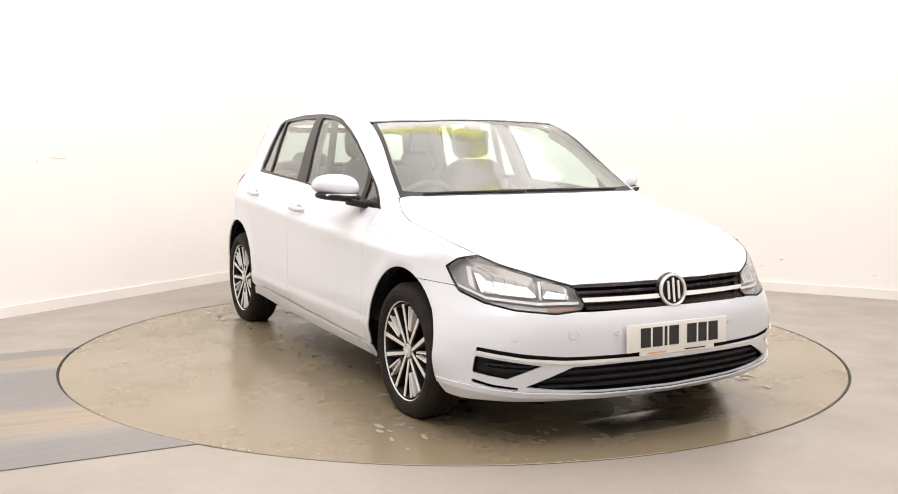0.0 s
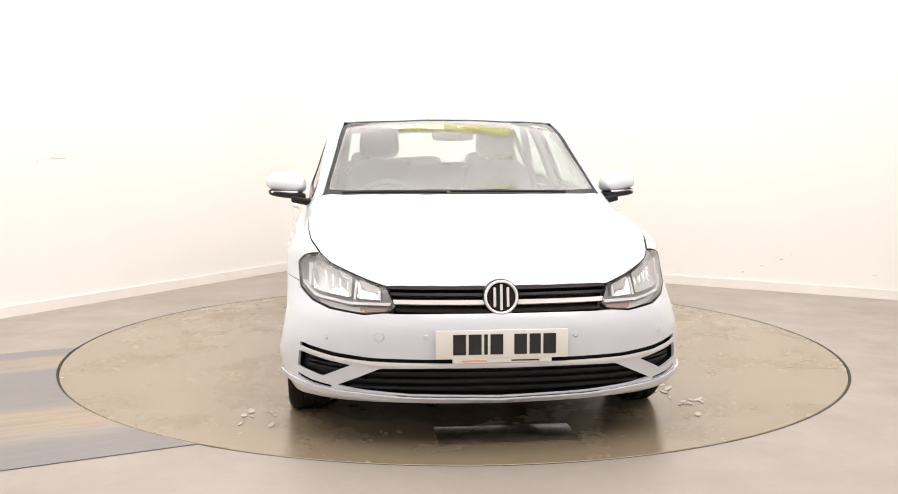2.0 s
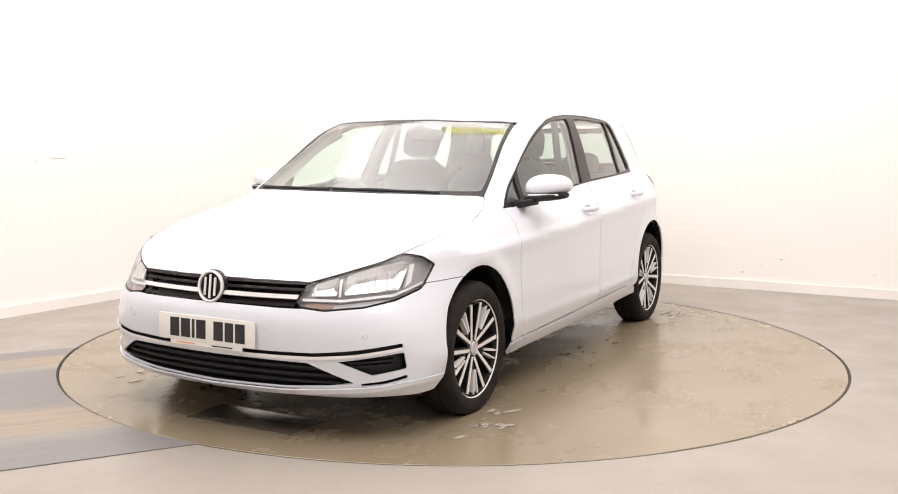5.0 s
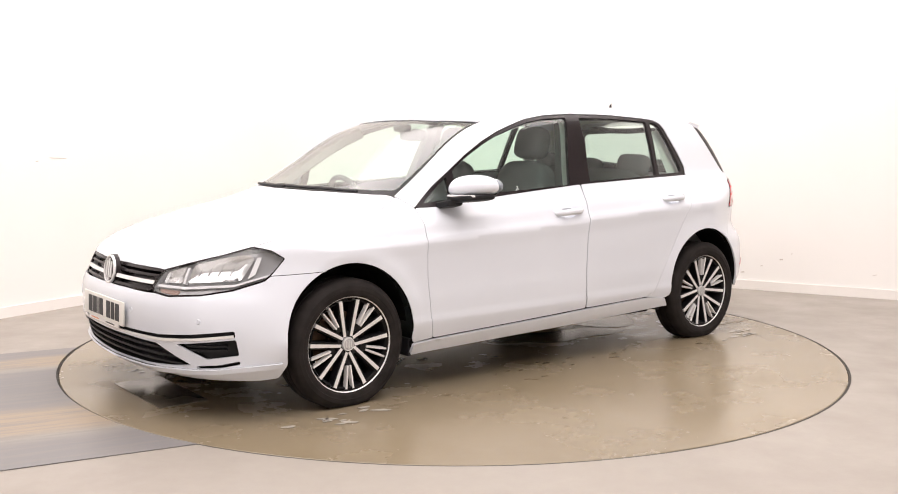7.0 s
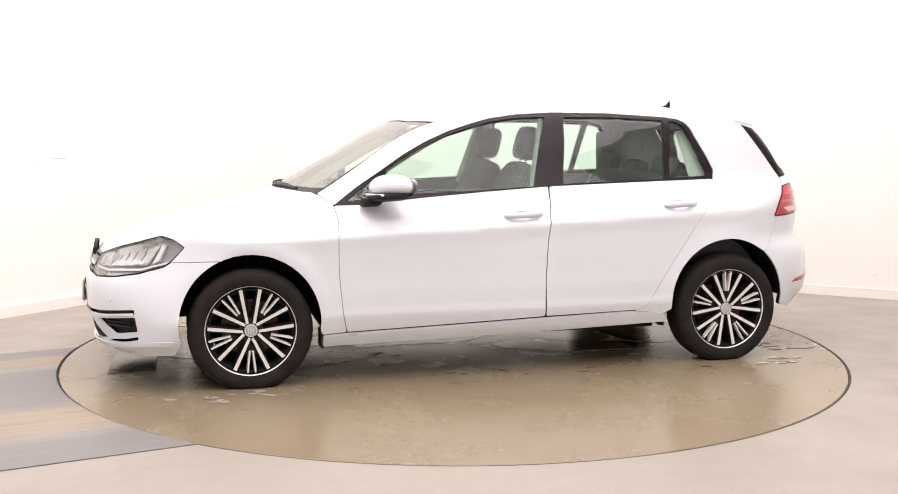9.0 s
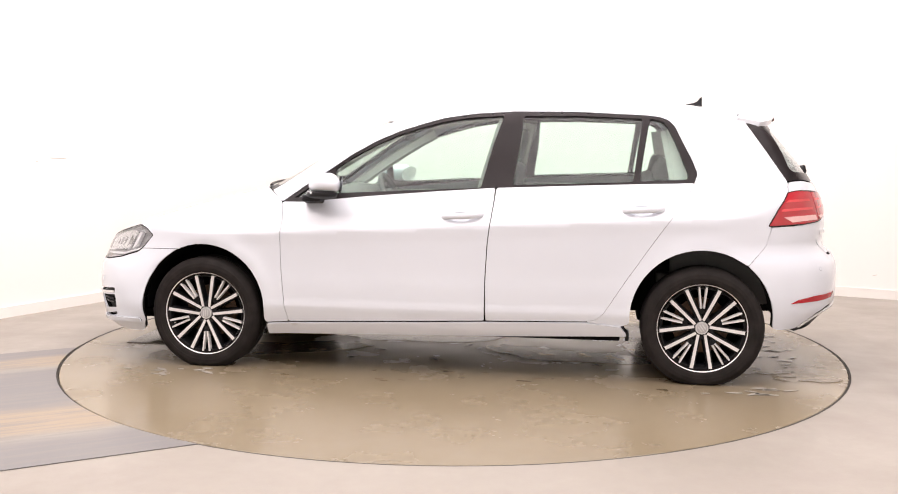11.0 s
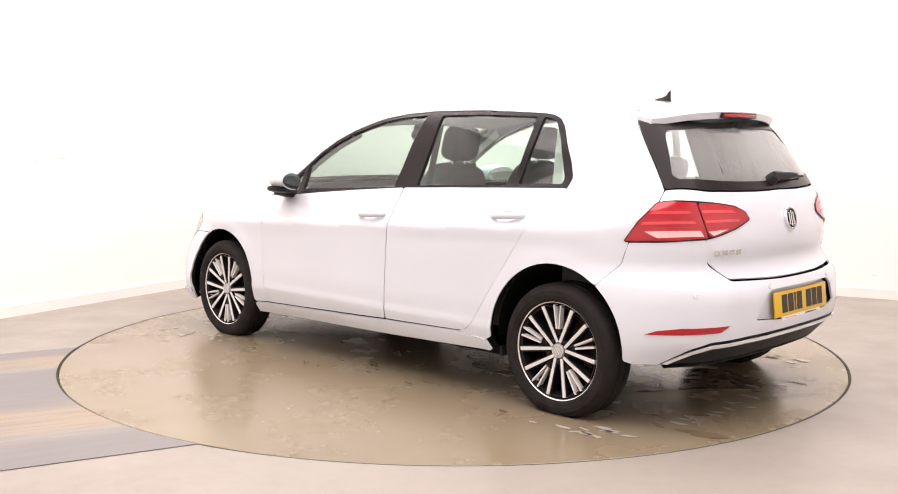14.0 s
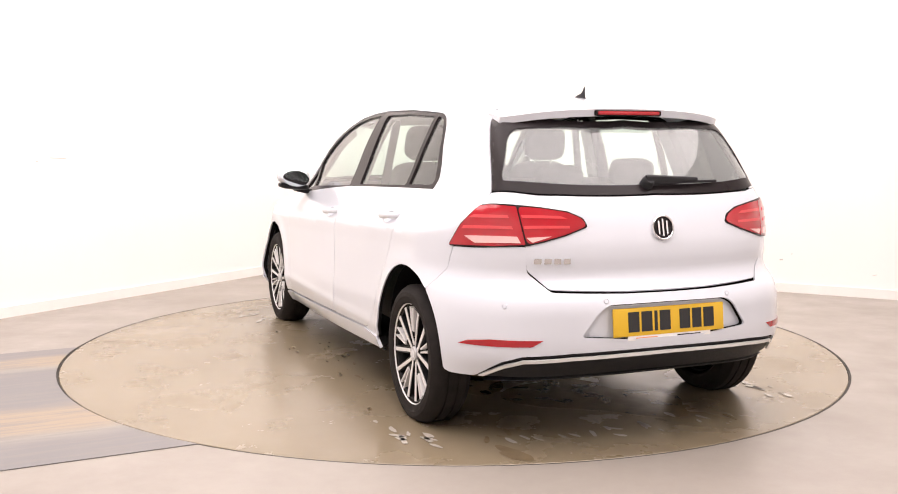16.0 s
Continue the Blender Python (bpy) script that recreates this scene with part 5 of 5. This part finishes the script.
# ---------------------------------------------------------------- mirrors, handles, wipers
def fittings():
    for sg in (1, -1):
        # door mirror: a rounded shell that narrows outwards, on a black foot
        bm = bmesh.new()
        bmesh.ops.create_uvsphere(bm, u_segments=32, v_segments=20, radius=1)
        for v in bm.verts:
            x, y, z = v.co
            s = lambda q, e: math.copysign(abs(q) ** e, q)
            x, y, z = s(x, 0.90), s(y, 0.78), s(z, 0.90)
            k = 1 - 0.22 * (y + 1) / 2
            X = 0.115 * x * k if x > 0 else 0.066 * x
            Z = (0.076 if z > 0 else 0.046) * z * k
            v.co = (0.632 + X - 0.072 * (y + 1) / 2, sg * (0.890 + 0.106 * y), 0.982 + Z + 0.008 * y)
        mir = part("door_mirror", bm, PAINT, CAR, "white door mirror with a black underside")
        bm = bmesh.new()
        bmesh.ops.create_uvsphere(bm, u_segments=32, v_segments=16, radius=1)
        for v in bm.verts:
            x, y, z = v.co
            s = lambda q, e: math.copysign(abs(q) ** e, q)
            x, y, z = s(x, 0.75), s(y, 0.7), s(z, 0.6)
            v.co = (0.642 + (0.106 * x if x > 0 else 0.060 * x) - 0.066 * (y + 1) / 2, sg * (0.885 + 0.098 * y), 0.936 + 0.020 * z + 0.010 * y)
        part("underside", bm, BLACK_PLASTIC, mir, "black mirror underside")
        part("foot", box_bm((0.10, 0.12, 0.034), (0.70, sg * 0.800, 0.905), 0.014, 3, Matrix.Rotation(radians(12 * sg), 4, "X")), BLACK_PLASTIC, mir, "black mirror foot")
        bm = bmesh.new()
        bmesh.ops.create_uvsphere(bm, u_segments=28, v_segments=10, radius=1)
        for v in bm.verts:
            x, y, z = v.co
            v.co = (0.560 - 0.004 * z - 0.068 * (y + 1) / 2 + 0.002 * x, sg * (0.890 + 0.088 * y), 0.985 + 0.048 * z + 0.008 * y)
        bmesh.ops.translate(bm, vec=(0.004, 0, 0), verts=bm.verts)
        part("mirror_glass", bm, MIRROR, mir, "mirror glass")
        part("indicator_strip", box_bm((0.012, 0.15, 0.010), (0.694, sg * 0.895, 0.950), 0.004, 2, Matrix.Rotation(radians(24 * sg), 4, "Z")), LAMP_PALE, mir, "clear indicator strip")
        # door handles with a bowl behind
        for x0, x1, z0, z1 in HANDLES:
            n = 16
            bm = bmesh.new()
            rows = []
            for i in range(n + 1):
                s = i / n
                P = S(x0 + (x1 - x0) * s, z0 + (z1 - z0) * s)
                lift = 0.040 * min(1, 4.2 * min(s, 1 - s)) ** 0.5 if 0 < s < 1 else 0.004
                hgt = 0.013 + 0.004 * math.sin(math.pi * s)
                row = []
                for a in range(10):
                    g = 2 * math.pi * a / 10
                    row.append(bm.verts.new((P[0], sg * (P[1] + lift - 0.012 + 0.012 * math.cos(g)), P[2] + hgt * math.sin(g))))
                rows.append(row)
            for a, b in zip(rows, rows[1:]):
                for i in range(10):
                    bm.faces.new((a[i], a[(i + 1) % 10], b[(i + 1) % 10], b[i]))
            bm.faces.new(rows[0])
            bm.faces.new(rows[-1][::-1])
            part("door_handle", bm, PAINT, CAR, "white door handle")
    # front wipers at the foot of the windscreen
    for y0, y1, in ((0.50, -0.08), (-0.10, -0.60)):
        line = []
        for k in range(13):
            y = y0 + (y1 - y0) * k / 12
            line.append(TV(1.108 - 0.13 * y * y * 2.2 - 0.006 * k / 12, y) + np.array([0, 0, 0.006]))
        part("windscreen_wiper", sweep_bm(line, 0.007, 0.008), BLACK_PLASTIC, CAR, "black windscreen wiper")


fittings()


# ---------------------------------------------------------------- the cabin
def pillow_bm(size, at, tilt=0.0, bulge=0.5, taper=0.0):
    """A cushion: a rounded block, narrower at the top by taper, leaning back by tilt degrees."""
    bm = bmesh.new()
    bmesh.ops.create_uvsphere(bm, u_segments=28, v_segments=18, radius=1)
    for v in bm.verts:
        x, y, z = [math.copysign(abs(q) ** bulge, q) for q in v.co]
        k = 1 - taper * (z + 1) / 2
        v.co = (x * size[0] / 2, y * size[1] / 2 * k, z * size[2] / 2)
    bmesh.ops.transform(bm, matrix=Matrix.Translation(at) @ Matrix.Rotation(radians(-tilt), 4, "Y"), verts=bm.verts)
    return bm


def seat(y, x=0.06, rear=False):
    name = "rear_seat" if rear else "front_seat"
    back = part(name, pillow_bm((0.17, 0.50, 0.66), (x - 0.20, y, 0.78), 22, 0.45, 0.18), CLOTH, CAR, "dark grey cloth car seat")
    part("cushion", pillow_bm((0.52, 0.50, 0.18), (x + 0.08, y, 0.46), -6, 0.45), CLOTH, back)
    part("headrest", pillow_bm((0.10, 0.25, 0.19), (x - 0.335, y, 1.20), 14, 0.55, 0.08), CLOTH, back, "dark grey cloth headrest")
    for s in (-0.05, 0.05):
        bm = lathe_bm([(0.006, -0.06), (0.006, 0.06)], 10)
        bmesh.ops.transform(bm, matrix=Matrix.Translation((x - 0.315, y + s, 1.10)) @ Matrix.Rotation(radians(90), 4, "X"), verts=bm.verts)
        part("headrest_post", bm, CHROME, back)


def cabin():
    for y in (0.36, -0.36):
        seat(y)
    bench = part("rear_bench", pillow_bm((0.16, 1.22, 0.62), (-0.98, 0, 0.74), 24, 0.35, 0.10), CLOTH, CAR, "dark grey cloth rear bench")
    part("cushion", pillow_bm((0.52, 1.22, 0.18), (-0.70, 0, 0.46), -6, 0.4), CLOTH, bench)
    for y, h in ((0.40, 1.06), (0.0, 1.03), (-0.40, 1.06)):
        part("headrest", pillow_bm((0.09, 0.24, 0.14), (-1.115, y, h), 14, 0.5, 0.05), CLOTH, bench, "dark grey cloth headrest")
    # dashboard follows the windscreen's foot
    bm = bmesh.new()
    rows = []
    prof = [(1.00, 0.885), (0.92, 0.905), (0.80, 0.915), (0.70, 0.905), (0.64, 0.86), (0.66, 0.74), (0.62, 0.60), (0.72, 0.40), (1.02, 0.40)]
    for j in range(25):
        y = -0.70 + 1.40 * j / 24
        hump = 0.035 * math.exp(-((y + 0.36) / 0.17) ** 2)
        rows.append([bm.verts.new((x - 0.16 * y * y * (x > 0.75), y, z + (hump if 0.6 < x < 0.85 and z > 0.8 else 0))) for x, z in prof])
    for a, b in zip(rows, rows[1:]):
        n = len(a)
        for i in range(n):
            bm.faces.new((a[i], a[(i + 1) % n], b[(i + 1) % n], b[i]))
    bm.faces.new(rows[0])
    bm.faces.new(rows[-1][::-1])
    dash = part("dashboard", bm, TRIM, CAR, "dark grey dashboard")
    # steering wheel on the car's right
    bm = bmesh.new()
    n, k = 40, 10
    vs = [[bm.verts.new(((0.185 + 0.016 * math.cos(2 * math.pi * j / k)) * math.cos(2 * math.pi * i / n), 0.016 * math.sin(2 * math.pi * j / k), (0.185 + 0.016 * math.cos(2 * math.pi * j / k)) * math.sin(2 * math.pi * i / n))) for j in range(k)] for i in range(n)]
    for i in range(n):
        for j in range(k):
            bm.faces.new((vs[i][j], vs[(i + 1) % n][j], vs[(i + 1) % n][(j + 1) % k], vs[i][(j + 1) % k]))
    m = Matrix.Translation((0.52, -0.36, 0.83)) @ Matrix.Rotation(radians(25), 4, "Y") @ Matrix.Rotation(radians(90), 4, "Z")
    bmesh.ops.transform(bm, matrix=m, verts=bm.verts)
    sw = part("steering_wheel", bm, TRIM, CAR, "black steering wheel")
    b = join_bm(box_bm((0.34, 0.02, 0.045), (0, 0, 0), 0.01), box_bm((0.12, 0.04, 0.12), (0, 0, -0.01), 0.02), box_bm((0.05, 0.02, 0.16), (0, 0, -0.10), 0.008))
    bmesh.ops.transform(b, matrix=m, verts=b.verts)
    part("spokes", b, TRIM, sw)
    # inside mirror, sensor box, sun visors, headliner
    part("inside_mirror", pillow_bm((0.04, 0.235, 0.065), (0.34, 0.02, 1.245), 0, 0.5), TRIM, CAR, "black inside mirror")
    part("sensor_box", pillow_bm((0.10, 0.07, 0.05), (0.40, 0.0, 1.285), 0, 0.6), TRIM, CAR)
    hl = [TV(0.34, 0.0), TV(0.32, 0.3), TV(0.30, 0.52), TV(0, 0.55), TV(-0.6, 0.54), TV(-1.2, 0.50), TV(-1.45, 0.45), TV(-1.5, 0)]
    shell("headliner", "top", hl, LINER, CAR, both=True, off=-0.05, thick=0.0, grid=0.07, label="pale grey headliner")
    # pillar trims and door cards inside
    for sg in (1, -1):
        for (xa, za), (xb, zb), w in (((0.88, 0.93), (0.30, 1.30), 0.035), ((-0.205, 0.95), (-0.315, 1.36), 0.055), ((-1.22, 0.98), (-1.16, 1.30), 0.07), ((-1.40, 0.98), (-1.36, 1.32), 0.08)):
            seg = []
            for k in range(7):
                s = k / 6
                P = S(xa + (xb - xa) * s, za + (zb - za) * s)
                seg.append(P)
            bm = bmesh.new()
            rows = []
            d = Vector((xb - xa, 0, zb - za)).normalized()
            nv = Vector((d.z, 0, -d.x))
            for P in seg:
                Nn = gradient(P[None])[0]
                c = Vector(P - Nn * 0.05)
                rows.append([bm.verts.new(Vector(((c + nv * w * a)[0], sg * (c + nv * w * a + Vector(Nn) * b)[1], (c + nv * w * a)[2]))) for a, b in ((-1, 0.012), (-0.6, -0.015), (0.6, -0.015), (1, 0.012))])
            for a, b in zip(rows, rows[1:]):
                for i in range(3):
                    bm.faces.new((a[i], a[i + 1], b[i + 1], b[i]))
            part("pillar_trim", bm, LINER, CAR, "pale grey pillar trim")
        part("door_card", box_bm((1.06, 0.05, 0.58), (0.30, sg * 0.690, 0.60), 0.02), TRIM, CAR, "dark door card")
        part("door_card", box_bm((0.66, 0.05, 0.62), (-0.57, sg * 0.675, 0.63), 0.02), TRIM, CAR, "dark door card")
        part("boot_trim", box_bm((0.66, 0.05, 0.60), (-1.48, sg * 0.58, 0.68), 0.02), TRIM, CAR)
        bm = box_bm((0.004, 0.045, 0.74), (0, 0, 0), 0.001)
        bmesh.ops.transform(bm, matrix=Matrix.Translation((-0.26, sg * 0.60, 0.96)) @ Matrix.Rotation(radians(-6), 4, "Y") @ Matrix.Rotation(radians(10 * sg), 4, "X"), verts=bm.verts)
        part("seat_belt", bm, TRIM, CAR, "black seat belt")
    part("parcel_shelf", box_bm((0.52, 1.10, 0.03), (-1.50, 0, 0.955), 0.01), TRIM, CAR, "black parcel shelf")
    part("boot_floor", box_bm((0.75, 1.1, 0.05), (-1.46, 0, 0.50), 0.01), TRIM, CAR)
    part("bulkhead", box_bm((0.05, 1.30, 0.60), (1.05, 0, 0.60), 0.01), DARK, CAR)


cabin()


# ---------------------------------------------------------------- spots, puddles and dark patches that turn with the deck
def stains():
    ox, oy = -0.073, -0.051
    k = 0
    # darker, glossier patches, most of them beneath the car
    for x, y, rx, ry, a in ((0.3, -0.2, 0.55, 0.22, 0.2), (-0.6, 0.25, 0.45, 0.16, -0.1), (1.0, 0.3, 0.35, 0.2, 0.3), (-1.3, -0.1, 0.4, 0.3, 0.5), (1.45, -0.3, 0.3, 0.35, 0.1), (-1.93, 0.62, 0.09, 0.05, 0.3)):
        part("dark_deck_patch", blob_bm(x + ox, y + oy, rx, ry, 0.0012 + 0.0003 * k, a, 11 + k, rough=0.6), WET, TURNTABLE, "dark brown glossy patch")
        k += 1
    rnd = random.Random(8)
    for name, m, zones, z, lab in (
            ("water_spotting", WET, ((-1.2, 1.2, 0.70, 1.0, 22, 0.036, 0.010), (-1.2, 1.2, -1.0, -0.70, 16, 0.036, 0.010), (-2.0, -1.5, -0.6, 0.9, 6, 0.05, 0.014), (-1.2, 1.2, -0.6, 0.6, 14, 0.04, 0.014)), 0.0032, "small dark water spots"),
            ("puddle_sheen", PUDDLE_SHEEN, ((1.15, 1.75, 0.86, 1.06, 11, 0.045, 0.016), (-1.80, -1.25, 0.84, 1.04, 11, 0.045, 0.016), (1.15, 1.75, -1.06, -0.86, 9, 0.045, 0.016), (-1.75, -1.25, -1.04, -0.84, 9, 0.045, 0.016),
                                    (-2.0, -1.6, -0.75, 0.6, 16, 0.05, 0.014), (1.7, 1.95, -0.62, -0.32, 5, 0.03, 0.010)), 0.0037, "shallow puddles with a painted pale sheen")):
        bms = []
        for x0, x1, y0, y1, n, rx, ry in zones:
            for _ in range(n):
                s = rnd.uniform(0.35, 1.25)
                bms.append(blob_bm(rnd.triangular(x0, x1) + ox, rnd.uniform(y0, y1) + oy, rx * s * 0.8, ry * s * 0.8, z, rnd.gauss(0, 0.3), rnd.random(), n=13, rough=0.5))
        ob = part(name, join_bm(*bms), m, TURNTABLE, lab)
        tagged(ob, kind="stuff")


stains()


# ---------------------------------------------------------------- motion
HEADINGS = [(0.0, -61.9), (0.5, -65.59), (1.0, -71.18), (1.5, -76.85), (2.0, -83.03), (2.5, -88.70), (3.0, -94.83), (3.5, -100.50), (4.0, -106.63), (4.5, -112.19), (5.0, -118.29),
            (5.2, -120.63), (6.2, -132.4), (7.3, -144.89), (7.5, -147.4), (8.0, -153.5), (8.5, -158.9), (9.0, -165.11), (9.2, -167.4), (10.2, -179.6), (11.3, -192.1), (11.5, -194.3), (12.0, -200.42),
            (12.5, -206.11), (13.0, -212.16), (13.5, -217.88), (14.0, -223.87), (14.5, -229.57), (15.0, -235.64), (15.5, -241.25), (16.0, -247.50)]


def motions():
    walk(TURNTABLE, [(t, pose(0, 0, 0, 0, 0, h)) for t, h in HEADINGS])
    walk(CAR, [(t, pose(0, 0, 0, 0, 0, h) @ pose(-0.0728, -0.0586, 0)) for t, h in HEADINGS])


motions()
